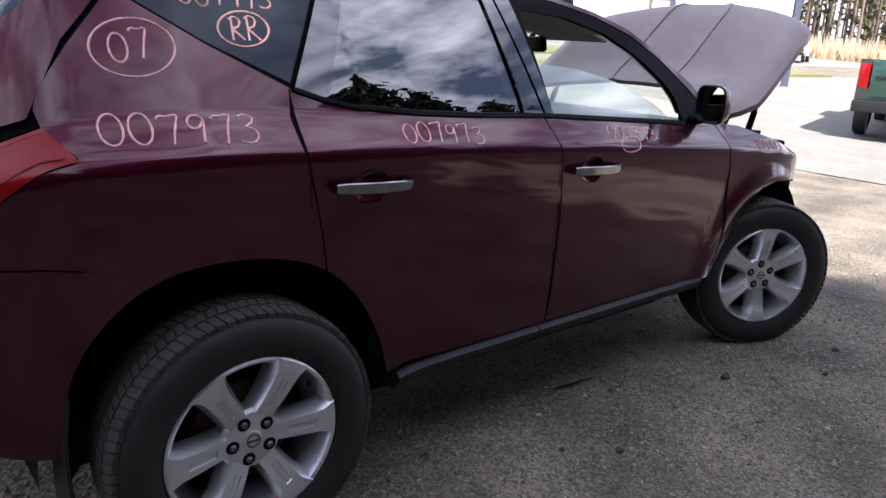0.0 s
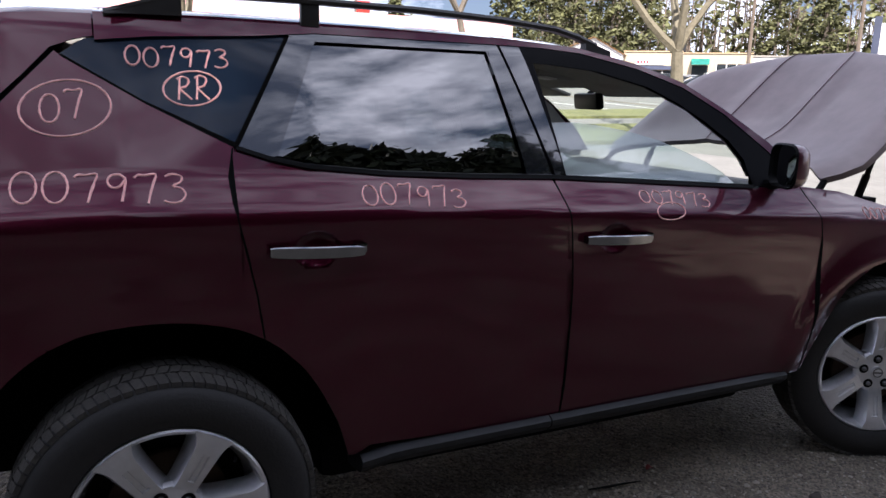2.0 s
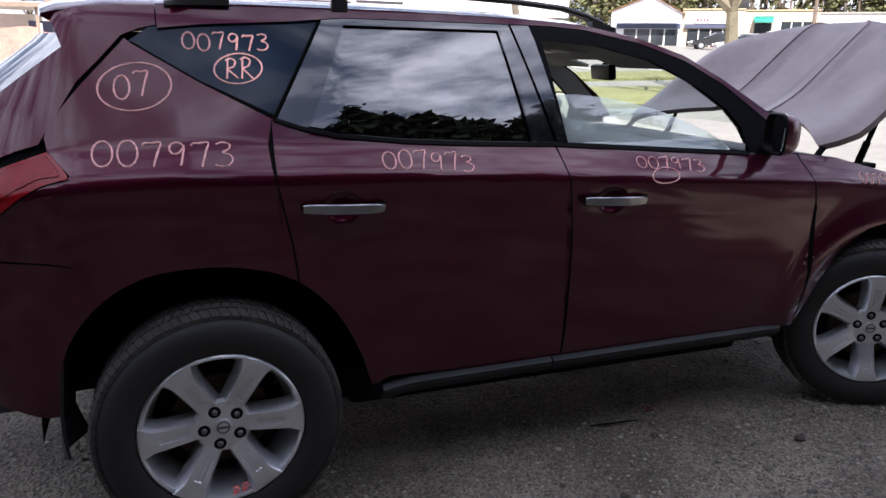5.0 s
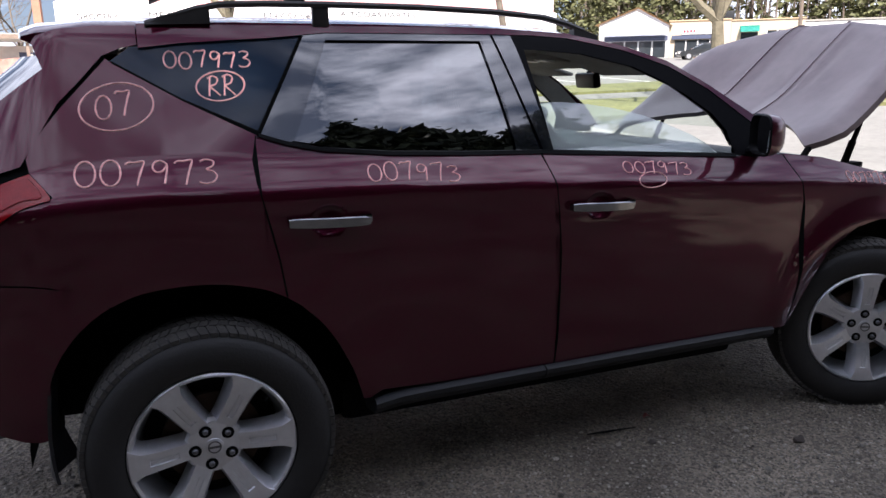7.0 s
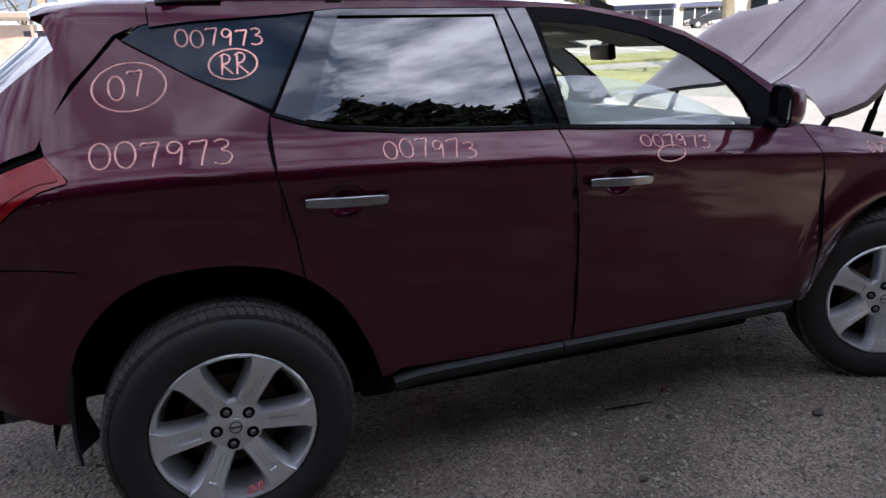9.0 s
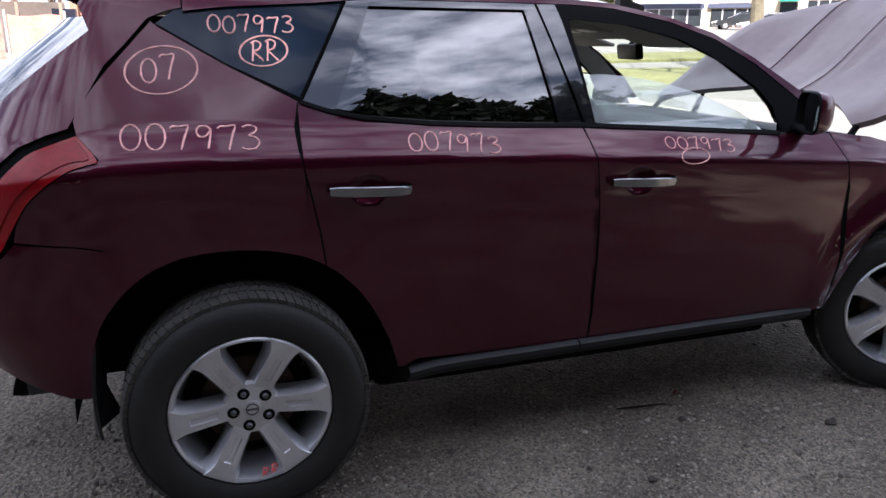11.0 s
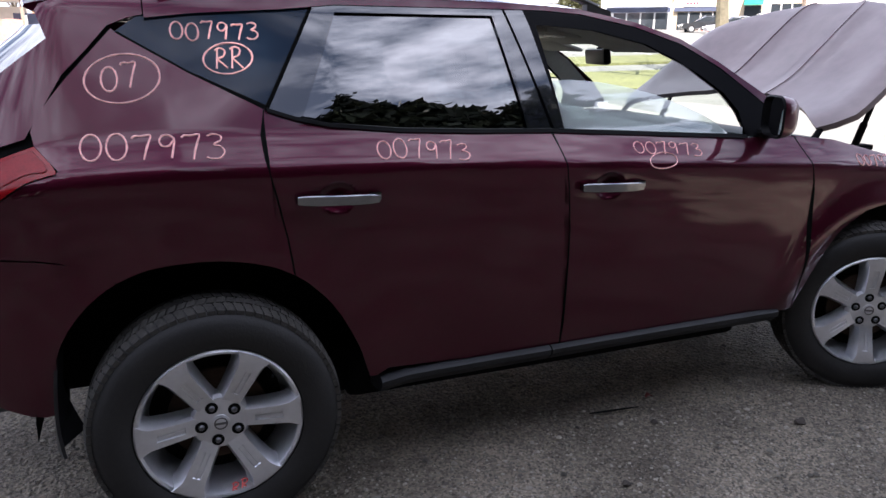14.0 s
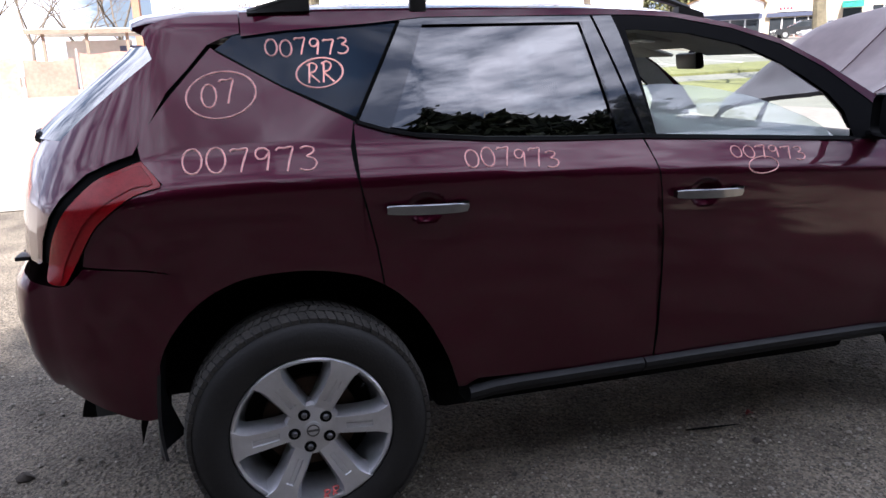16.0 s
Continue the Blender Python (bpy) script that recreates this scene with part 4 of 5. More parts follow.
# ---- wheels ----
def wheel(name, at, turn, spoke0, lug0, label):
    w = new(name)
    w.matrix_world = pose(*at, 0, 0, turn) @ Matrix.Diagonal((1.026, 1.026, 1.026, 1))
    w.parent = car
    w["label"] = label
    # depth runs inward along +y; the outer face of the tyre is at 0
    bm = bmesh.new()
    lathe(bm, [(0.246, 0.030), (0.252, 0.016), (0.268, 0.006), (0.300, 0.0), (0.330, 0.004), (0.350, 0.014), (0.362, 0.026), (0.3745, 0.042), (0.3745, 0.20), (0.36, 0.222), (0.32, 0.24), (0.25, 0.22)], 72)
    tyre = part("tyre", bm, TYRE, w, "worn black tyre", True, 30)
    bm = bmesh.new()
    for k in range(84):
        a = 2 * math.pi * k / 84
        for (y0, y1, sk) in ((0.018, 0.062, 0.35), (0.070, 0.115, -0.3), (0.123, 0.165, 0.3), (0.172, 0.222, -0.35)):
            da = 2 * math.pi / 84 * 0.40
            p = []
            for y, s_ in ((y0, 0), (y1, sk)):
                r = 0.380 if 0.06 < y < 0.19 else 0.3705
                for d in (-da, da):
                    p.append((r * math.cos(a + d + s_ * 0.08), y, r * math.sin(a + d + s_ * 0.08)))
            vs = [bm.verts.new(q) for q in p] + [bm.verts.new((q[0] * 0.965, q[1], q[2] * 0.965)) for q in p]
            for f in ((0, 1, 3, 2), (0, 2, 6, 4), (1, 5, 7, 3), (0, 4, 5, 1), (2, 3, 7, 6)):
                bm.faces.new([vs[i] for i in f])
    part("tread", bm, TREAD, tyre, "", False, 0)
    bm = bmesh.new()
    lathe(bm, [(0.247, 0.032), (0.2475, 0.017), (0.242, 0.013), (0.234, 0.018), (0.229, 0.030), (0.222, 0.075), (0.205, 0.11), (0.20, 0.20)], 72)
    rim = part("rim", bm, ALLOY, w, "silver alloy rim", True, 30)
    for k in range(6):
        bm = bmesh.new()
        m = Matrix.Rotation(-radians(spoke0 + 60 * k), 4, "Y")
        rows = []
        for r, hw, d, g in ((0.050, 0.034, 0.046, 0), (0.080, 0.034, 0.040, 0), (0.102, 0.0345, 0.033, 0), (0.1035, 0.0345, 0.0325, 1), (0.150, 0.037, 0.022, 1), (0.1835, 0.040, 0.016, 1), (0.185, 0.040, 0.0158, 0), (0.205, 0.043, 0.0135, 0), (0.222, 0.052, 0.0125, 0), (0.2405, 0.066, 0.0125, 0)):
            gd = 0.0065 * g
            prof = [(-hw * 1.22, d + 0.060), (-hw * 1.12, d + 0.026), (-hw * 0.80, d), (-0.0120, d), (-0.0105, d + gd), (-0.0030, d + gd), (-0.0022, d + gd * 0.4), (0.0022, d + gd * 0.4), (0.0030, d + gd), (0.0105, d + gd), (0.0120, d), (hw * 0.80, d), (hw * 1.12, d + 0.026), (hw * 1.22, d + 0.060)]
            rows.append([m @ Vector((r, y, z)) for z, y in prof])
        grid_mesh(bm, rows)
        part("spoke", bm, ALLOY, rim, "", True, 28)
    bm = bmesh.new()
    lathe(bm, [(0.0, 0.040), (0.030, 0.0395), (0.034, 0.041), (0.072, 0.041), (0.082, 0.044), (0.090, 0.056), (0.09, 0.09)], 40)
    part("hub", bm, ALLOY, rim, "", True, 30)
    bm = bmesh.new()
    lathe(bm, [(0.0, 0.034), (0.022, 0.034), (0.027, 0.037), (0.028, 0.042)], 28)
    cap = part("centre_cap", bm, ALLOY, rim, "plain round centre cap")
    bm = bmesh.new()
    lathe(bm, [(0.016, 0.0338), (0.0165, 0.0325), (0.020, 0.0325), (0.0205, 0.0338)], 24)
    box(bm, -0.020, 0.020, 0.0325, 0.0345, -0.0035, 0.0035)
    part("emblem", bm, NUT, rim)
    for k in range(5):
        a = radians(lug0 + 72 * k)
        bm = bmesh.new()
        m = Matrix.Translation((0.0572 * math.cos(a), 0, 0.0572 * math.sin(a)))
        lathe(bm, [(0.0, 0.032), (0.006, 0.032), (0.0088, 0.035), (0.0095, 0.0395)], 14)
        bmesh.ops.transform(bm, matrix=m, verts=bm.verts)
        part("lug_nut", bm, NUT, rim, "", True, 40)
        # flat black disc paints the shade of the sunken lug hole
        bm = bmesh.new()
        lathe(bm, [(0.0, 0.0396), (0.0165, 0.0396), (0.0192, 0.0402)], 18)
        bmesh.ops.transform(bm, matrix=m, verts=bm.verts)
        part("lug_recess_shade", bm, DARK, rim)
    bm = bmesh.new()
    tube(bm, [(0.215 * math.cos(radians(40)), 0.03, 0.215 * math.sin(radians(40))), (0.205 * math.cos(radians(40)), 0.012, 0.205 * math.sin(radians(40)))], 0.004, 8)
    part("valve_stem", bm, RUBBER, rim)
    bm = bmesh.new()
    lathe(bm, [(0.05, 0.105), (0.150, 0.105), (0.150, 0.125), (0.05, 0.125)], 40)
    part("brake_disc", bm, RUST, w, "rusty brake disc")
    bm = bmesh.new()
    lathe(bm, [(0.0, 0.135), (0.20, 0.135), (0.215, 0.19)], 40)
    part("wheel_backing", bm, DARK, w)
    return w


rear = wheel("wheel", (0.005, 0.043, 0.372), 0, 62, 42, "six-spoke silver alloy wheel with black tyre")
front = wheel("wheel", (2.797, 0.045, 0.375), -27, 91, 94, "six-spoke silver alloy wheel turned on its steering")
for at in ((0.005, YC2 - 0.043, 0.372, 180), (2.83, YC2 - 0.06, 0.375, 158)):
    m = pose(at[0], at[1], at[2], 0, 0, at[3]) @ Matrix.Diagonal((1.026, 1.026, 1.026, 1))
    c = copy_thing(rear, m)
    c.parent = car

# ---- marker writing on the car ----
GLYPH = {
    "0": [[(0.36 + 0.34 * math.sin(a), 0.5 + 0.5 * math.cos(a)) for a in [2 * math.pi * k / 18 - 0.5 for k in range(20)]]],
    "7": [[(0.02, 0.90), (0.12, 1.0), (0.35, 0.99), (0.66, 1.02), (0.58, 0.7), (0.48, 0.35), (0.40, 0.0)]],
    "9": [[(0.62, 0.85), (0.45, 1.0), (0.2, 0.97), (0.1, 0.75), (0.22, 0.55), (0.45, 0.58), (0.62, 0.85), (0.58, 0.5), (0.50, 0.05)]],
    "3": [[(0.08, 0.92), (0.3, 1.0), (0.58, 0.92), (0.55, 0.72), (0.3, 0.58), (0.55, 0.50), (0.68, 0.28), (0.5, 0.05), (0.2, 0.02), (0.02, 0.10)]],
    "R": [[(0.1, 0.0), (0.16, 0.5), (0.2, 0.98)], [(0.05, 0.9), (0.35, 1.02), (0.62, 0.88), (0.5, 0.6), (0.2, 0.48), (0.45, 0.25), (0.72, 0.02)]],
}
random.seed(5)


def chalk(parent, text, p0, p1, h, material=CHALK, off=-0.0004, r=0.0031, where=None, slant=0.12):
    """Hand-drawn strokes laid on the side of the body."""
    where = where or (lambda x, z: (x, side(x, z) + off, z))
    bm = bmesh.new()
    n = len(text)
    pitch = math.hypot(p1[0] - p0[0], p1[1] - p0[1]) / n
    for i, ch in enumerate(text):
        bx, bz = p0[0] + (p1[0] - p0[0]) * i / n, p0[1] + (p1[1] - p0[1]) * i / n
        s, dz = random.uniform(0.92, 1.08), random.uniform(-0.06, 0.06) * h
        for stroke in GLYPH[ch]:
            pts = [where(bx + pitch * 1.18 * u + slant * h * v * 0.3, bz + dz + h * s * v) for u, v in rounded(stroke, 3)]
            tube(bm, pts, [r * random.uniform(0.75, 1.2) for _ in pts], 6)
    return part("marker_number", bm, material, parent, "hand-drawn pink marker number")


def ring(parent, c, rx, rz, material=CHALK, off=-0.0004, r=0.0031, tilt=0.05):
    bm = bmesh.new()
    pts = []
    for k in range(42):
        a = 2 * math.pi * k / 40 + 1.2
        w = 1 + 0.03 * math.sin(2 * a + c[0])
        x, z = c[0] + rx * w * math.cos(a), c[1] + rz * w * math.sin(a) + tilt * rx * math.cos(a)
        pts.append((x, side(x, z) + off, z))
    tube(bm, pts, [r * random.uniform(0.8, 1.15) for _ in pts], 6)
    return part("marker_ring", bm, material, parent, "hand-drawn pink marker ring")


chalk(car, "007973", (-0.304, 1.196), (0.100, 1.186), 0.066)
chalk(car, "007973", (0.555, 1.166), (0.885, 1.147), 0.052, r=0.0028)
chalk(car, "007973", (1.548, 1.136), (1.866, 1.108), 0.040, r=0.0026)
ring(car, (1.662, 1.104), 0.062, 0.028, r=0.0024)
chalk(car, "007973", (-0.031, 1.527), (0.243, 1.534), 0.050, off=0.0052)
ring(car, (0.133, 1.473), 0.074, 0.046, off=0.0052)
chalk(car, "RR", (0.090, 1.443), (0.182, 1.444), 0.060, off=0.0052)
ring(car, (-0.175, 1.417), 0.104, 0.068)
chalk(car, "07", (-0.236, 1.384), (-0.128, 1.390), 0.070)
chalk(car, "007973", (2.68, 1.034), (2.93, 1.005), 0.042, r=0.0024)
chalk(rear, "RR", (0.014, -0.238), (0.070, -0.230), 0.034, CHALKRED, 0, 0.0030, lambda x, z: (x, 0.024, z))

# ---- a snow brush left on the roof rail ----
BLUE = mat("blue_foam_grip", (0.04, 0.08, 0.42), 0.6, 0, 0.2, 20)
brush = thing("snow_brush", "black snow brush with blue grip lying on roof rail", "snow brush")
bm = bmesh.new()
tube(bm, [(0.07, 0.475, 1.772), (0.14, 0.475, 1.770), (0.30, 0.476, 1.765), (0.44, 0.478, 1.760)], [0.020, 0.018, 0.014, 0.013], 12)
part("handle", bm, RUBBER, brush)
bm = bmesh.new()
tube(bm, [(0.115, 0.475, 1.7715), (0.20, 0.475, 1.769)], 0.0205, 12)
part("grip", bm, BLUE, brush, "blue foam grip")
bm = bmesh.new()
rows = []
for x, z, w, t in ((-0.055, 1.733, 0.050, 0.004), (-0.02, 1.750, 0.046, 0.006), (0.03, 1.765, 0.030, 0.010), (0.075, 1.772, 0.018, 0.016)):
    rows.append([(x, 0.475 - w, z - t), (x, 0.475 + w, z - t), (x, 0.475 + w, z + t), (x, 0.475 - w, z + t)])
vr = grid_mesh(bm, rows, close=True)
bm.faces.new(vr[0])
part("scraper_blade", bm, RUBBER, brush)

# ---- small things on the ground ----
STONE = mat("lot_stone", (0.20, 0.182, 0.152), 0.9, 0, 0.3, 20, 0.3, 60, island=0.7)
bm = bmesh.new()
random.seed(11)
for i in range(21000):
    far = i < 6000
    x, y = (random.uniform(-1.8, 5.2), random.uniform(-1.3, 2.2)) if far else (random.uniform(-1.3, 4.0), random.triangular(-1.1, 0.7, -0.3))
    r = random.choice((0.003, 0.004, 0.005, 0.006, 0.008, 0.013) if far else (0.002, 0.003, 0.003, 0.004, 0.005, 0.007)) * random.uniform(0.7, 1.2)
    c = Vector((x, y, r * 0.35 + 0.010 * noise.noise((x * 3, y * 3, 1)) + 0.008 * noise.noise((x * 11, y * 11, 4))))
    a0 = random.uniform(0, 6.28)
    mid = [bm.verts.new(c + Vector((math.cos(a0 + k * 1.257) * r * random.uniform(0.7, 1.2), math.sin(a0 + k * 1.257) * r * random.uniform(0.7, 1.2), r * random.uniform(-0.15, 0.15)))) for k in range(5)]
    top = [bm.verts.new(c + Vector((math.cos(a0 + 0.6 + k * 2.09) * r * 0.5, math.sin(a0 + 0.6 + k * 2.09) * r * 0.5, r * random.uniform(0.45, 0.7)))) for k in range(3)]
    bm.faces.new(top)
    for a, b, d in ((0, 1, 0), (1, 2, 1), (2, 3, 1), (3, 4, 2), (4, 0, 2)):
        bm.faces.new((mid[a], mid[b], top[d]))
    for a, d, e in ((1, 1, 0), (3, 2, 1), (0, 0, 2)):
        bm.faces.new((mid[a], top[d], top[e]))
tagged(part("gravel_stones", bm, STONE, None, "", False, 0), "loose grey gravel stones scattered over dirt", "gravel", kind="stuff")
BARK = mat("grey_bark", (0.13, 0.108, 0.085), 0.9, 0, 0.4, 3, 0.5, 30)
LICHEN = mat("lichen_bark", (0.14, 0.122, 0.082), 0.9, 0, 0.45, 2, 0.5, 30)
bm = bmesh.new()
tube(bm, [(1.50, 0.275, 0.016), (1.58, 0.262, 0.018), (1.66, 0.262, 0.014), (1.73, 0.250, 0.016)], [0.003, 0.005, 0.004, 0.002], 6)
tagged(part("stick", bm, DARK), "thin blackened stick lying on gravel", "stick")
LEAF = mat("dry_red_leaf", (0.14, 0.016, 0.012), 0.7, 0, 0.3, 60)
bm = bmesh.new()
rows = [[(1.836 + 0.017 * math.sin(a) * r, 0.321 + 0.014 * math.cos(a) * r, 0.018 + 0.008 * r * math.cos(2 * a)) for a in [2 * math.pi * k / 14 for k in range(14)]] for r in (0.05, 0.6, 1.0)]
grid_mesh(bm, rows, close=True)
tagged(part("red_leaf", bm, LEAF), "small curled dry red leaf on gravel", "leaf")
random.seed(3)
CLOD = mat("dark_clod", (0.06, 0.05, 0.042), 0.95, 0, 0.4, 30, 0.3, 80)
for i, (x, y, r) in enumerate(((2.29, -0.09, 0.022), (1.72, 0.13, 0.016), (3.1, -0.25, 0.02), (0.95, -0.35, 0.015), (-0.9, 0.35, 0.02), (-1.05, 0.75, 0.026), (2.75, -0.35, 0.016), (1.35, -0.2, 0.014))):
    bm = bmesh.new()
    bmesh.ops.create_icosphere(bm, subdivisions=2, radius=r, matrix=Matrix.Translation((x, y, r * 0.45)) @ Matrix.Diagonal((1.2, 0.9, 0.6, 1)))
    for v in bm.verts:
        v.co += Vector((noise.noise(v.co * 60), noise.noise(v.co * 55 + Vector((3, 0, 0))), noise.noise(v.co * 50))) * r * 0.5
    tagged(part("dirt_clod", bm, CLOD), "dark clod of dirt on the gravel", "clod", "clods on the lot")

# ---- lot, road, lawn ----
ASPHALT = mat("weathered_asphalt", (0.155, 0.150, 0.135), 0.9, 0, 0.22, 1.2, 0.3, 60)
CONCRETE = mat("pale_concrete", (0.29, 0.268, 0.230), 0.9, 0, 0.2, 0.8, 0.2, 50)
LAWN = mat("winter_lawn", (0.13, 0.13, 0.05), 0.95, 0, 0.45, 0.9, 0.6, 40)
sheet("pavement", axis((-40, 9, 3)), axis((6.5, 44, 1.5)), 0.010, CONCRETE, "sun-bleached pale concrete store lot", "pavement")
sheet("road", axis((9, 120, 3)), axis((1.5, 13.0, 1.2)), 0.012, ASPHALT, "weathered grey asphalt road", "road")
sheet("lawn", axis((9, 34, 2.5)), axis((13.2, 18, 1.2)), 0.10, LAWN, "yellow-green winter grass verge with a kerb edge", "lawn", 0.12)
sheet("parking_lot", axis((9.0, 64, 2.5)), axis((18.2, 66, 2)), 0.012, ASPHALT, "grey asphalt parking lot before the shops", "parking lot")
sheet("lawn", axis((10, 40, 2.5)), axis((21, 24.5, 1.2)), 0.10, LAWN, "strip of yellow-green winter grass in the lot", "lawn", 0.12)
LINE = mat("white_road_paint", (0.75, 0.74, 0.70), 0.8, 0, 0.2, 5)
for i in range(7):
    sheet("parking_line", [18 + i * 2.7, 18.12 + i * 2.7], axis((25.5, 30, 1)), 0.020, LINE, "white painted parking bay line", "line")

# ---- trees ----
def bare_tree(at, height, r0, seed, bark=LICHEN, depth=5, label="leafless street tree with pale lichened bark", fork=0.3):
    rnd = random.Random(seed)
    t = thing("tree", label, "tree", at=at)
    trunk, twigs = bmesh.new(), bmesh.new()

    def grow(p, d, length, r, level):
        n = 4 if level < 2 else 3
        pts, rr, q, dd = [p.copy()], [r], p.copy(), d.copy()
        for k in range(n):
            dd = (dd + Vector((rnd.uniform(-1, 1), rnd.uniform(-1, 1), rnd.uniform(-0.4, 0.8))) * (0.10 if level == 0 else 0.22)).normalized()
            q = q + dd * length / n
            pts.append(q.copy())
            rr.append(r * (1 - 0.42 * (k + 1) / n))
        tube(trunk if level < 2 else twigs, pts, rr, 9 if level == 0 else (6 if level < 3 else 3), False)
        if level >= depth:
            return
        kids = 4 if level == 0 else (3 if level < 4 else 2)
        for j in range(kids):
            a = 2 * math.pi * (j + rnd.random() * 0.7) / kids
            side_v = dd.orthogonal().normalized()
            side_v.rotate(Matrix.Rotation(a, 3, dd))
            spread = rnd.uniform(0.45, 0.9) if level else rnd.uniform(0.5, 0.85)
            nd = (dd + side_v * spread + Vector((0, 0, 0.12))).normalized()
            start = pts[-1] if j < 2 or level == 0 else pts[-2]
            grow(start, nd, length * rnd.uniform(0.62, 0.86) if level else height * rnd.uniform(0.24, 0.32), max(r * 0.56 * rnd.uniform(0.75, 1.1), 0.008), level + 1)

    grow(Vector((0, 0, -0.1)), Vector((rnd.uniform(-0.05, 0.05), 0, 1)), height * fork, r0, 0)
    part("trunk", trunk, bark, t)
    part("crown", twigs, bark, t, "bare twiggy crown", True, 0)
    return t


def polar(az, d, lift=0.0):
    x, y = -0.1 + d * math.cos(radians(az)), -2.1 + d * math.sin(radians(az))
    return (x, y, ground_z(x, y) + lift)


bare_tree(polar(47.9, 21), 8.5, 0.24, 4, depth=5, fork=0.29)
bare_tree(polar(63.6, 31), 11, 0.20, 9, BARK, depth=5, label="leafless grey street tree before the store", fork=0.36)
bare_tree(polar(83.8, 27), 9.5, 0.22, 21, depth=5, label="leafless grey street tree before the grocery", fork=0.30)
for az, d, h, s in ((97.5, 60, 13, 31), (100.5, 64, 12, 32), (103.5, 58, 13, 33), (106.5, 62, 12, 35), (95, 70, 14, 36)):
    bare_tree(polar(az, d), h, 0.18, s, BARK, depth=5, label="leafless far tree behind the fence", fork=0.2)

NEEDLE = mat("pine_needles", (0.085, 0.088, 0.032), 0.8, 0, 0.5, 0.8, island=0.45)
DARKNEEDLE = mat("dark_conifer", (0.018, 0.026, 0.012), 0.85, 0, 0.5, 0.8, island=0.45)


def tufts(bm, rnd, centre, spread, count, size):
    """Small crossed leaf clumps round a centre."""
    for _ in range(count):
        c = Vector(centre) + Vector((rnd.gauss(0, spread[0]), rnd.gauss(0, spread[1]), rnd.gauss(0, spread[2])))
        a = Vector((rnd.uniform(-1, 1), rnd.uniform(-1, 1), rnd.uniform(-0.5, 0.7))).normalized()
        b = a.cross(Vector((rnd.uniform(-1, 1), rnd.uniform(-1, 1), rnd.uniform(-1, 1)))).normalized()
        s = size * rnd.uniform(0.6, 1.4)
        v = [bm.verts.new(c + a * s * x + b * s * y) for x, y in ((-1, 0), (-0.2, 0.45), (1, 0.05), (0.1, -0.5))]
        bm.faces.new(v)


def conifer(at, height, radius, seed, material, n=46, label="tall dark conifer in a dense row", group="conifer row", low=0.08):
    rnd = random.Random(seed)
    t = thing("conifer", label, "tree", group, at=at)
    bm = bmesh.new()
    tube(bm, [(0, 0, -0.2), (0.1, 0, height * 0.5), (0, 0.05, height * 0.97)], [0.24, 0.15, 0.03], 8)
    for i in range(n):
        z = height * (low + 0.9 * (i / n))
        r = radius * (1 - (i / n) ** 1.3) * rnd.uniform(0.7, 1.1)
        a = i * 2.4
        tube(bm, [(0, 0, z), (r * math.cos(a), r * math.sin(a), z - 0.12 * r)], [0.04, 0.012], 4, False)
    part("trunk", bm, BARK, t)
    bm = bmesh.new()
    for i in range(n):
        f = i / n
        z = height * (low + 0.9 * f)
        r = radius * (1 - f ** 1.3) * rnd.uniform(0.75, 1.15) + 0.15
        for a in (i * 2.4, i * 2.4 + 2.1, i * 2.4 + 4.2):
            for k in (0.35, 0.7, 1.0):
                tufts(bm, rnd, (r * k * math.cos(a), r * k * math.sin(a), z - 0.12 * r * k + 0.1), (0.3, 0.3, 0.22), 7, 0.34)
    part("crown", bm, material, t, "dense needle crown", False, 0)
    return t


protos = [conifer((-40, -30, 0), 15.6, 3.3, 71, DARKNEEDLE), conifer((-44, -32, 0), 14.0, 3.0, 72, DARKNEEDLE), conifer((-48, -30, 0), 15.8, 3.5, 73, DARKNEEDLE)]
rnd = random.Random(8)
for rank, (back, step) in enumerate(((0.0, 2.1), (2.2, 2.2), (4.4, 2.4))):
    s = -30.0
    while s < 52:
        x, y = -0.7 + s * 0.958 - back * 0.34 + rnd.uniform(-0.4, 0.4), -12.5 - s * 0.286 - back + rnd.uniform(-0.4, 0.4)
        sc = rnd.uniform(0.90, 1.05)
        c = copy_thing(rnd.choice(protos), pose(x, y, 0, 0, 0, rnd.uniform(0, 360)))
        c.scale = (1.12, 1.12, sc * (lerp(x, (5, 9, 20), (1.36, 1.46, 1.56)) if x > 3.2 else 0.74 if x > -1.2 else lerp(x, (-12, -8, -5), (0.62, 1.02, 1.28))))
        s += step
for k, (az, d, h, r) in enumerate(((60.5, 96, 13.5, 4.5), (58.2, 98, 14.5, 5.0), (55.5, 99, 15.5, 5.2), (52.8, 101, 15, 5), (50.4, 100, 14, 5), (69, 104, 11, 4), (41.5, 104, 15, 5), (38.5, 103, 14, 4.5))):
    conifer(polar(az, d), h, r, 90 + k, NEEDLE, 34, "far olive-green pine behind the shops", "pines behind the shops")

# woods beyond the road
WOODBARK = mat("woods_bark", (0.13, 0.10, 0.075), 0.9, 0, 0.4, 2, island=0.4)
bm, bt = bmesh.new(), bmesh.new()
rnd = random.Random(17)
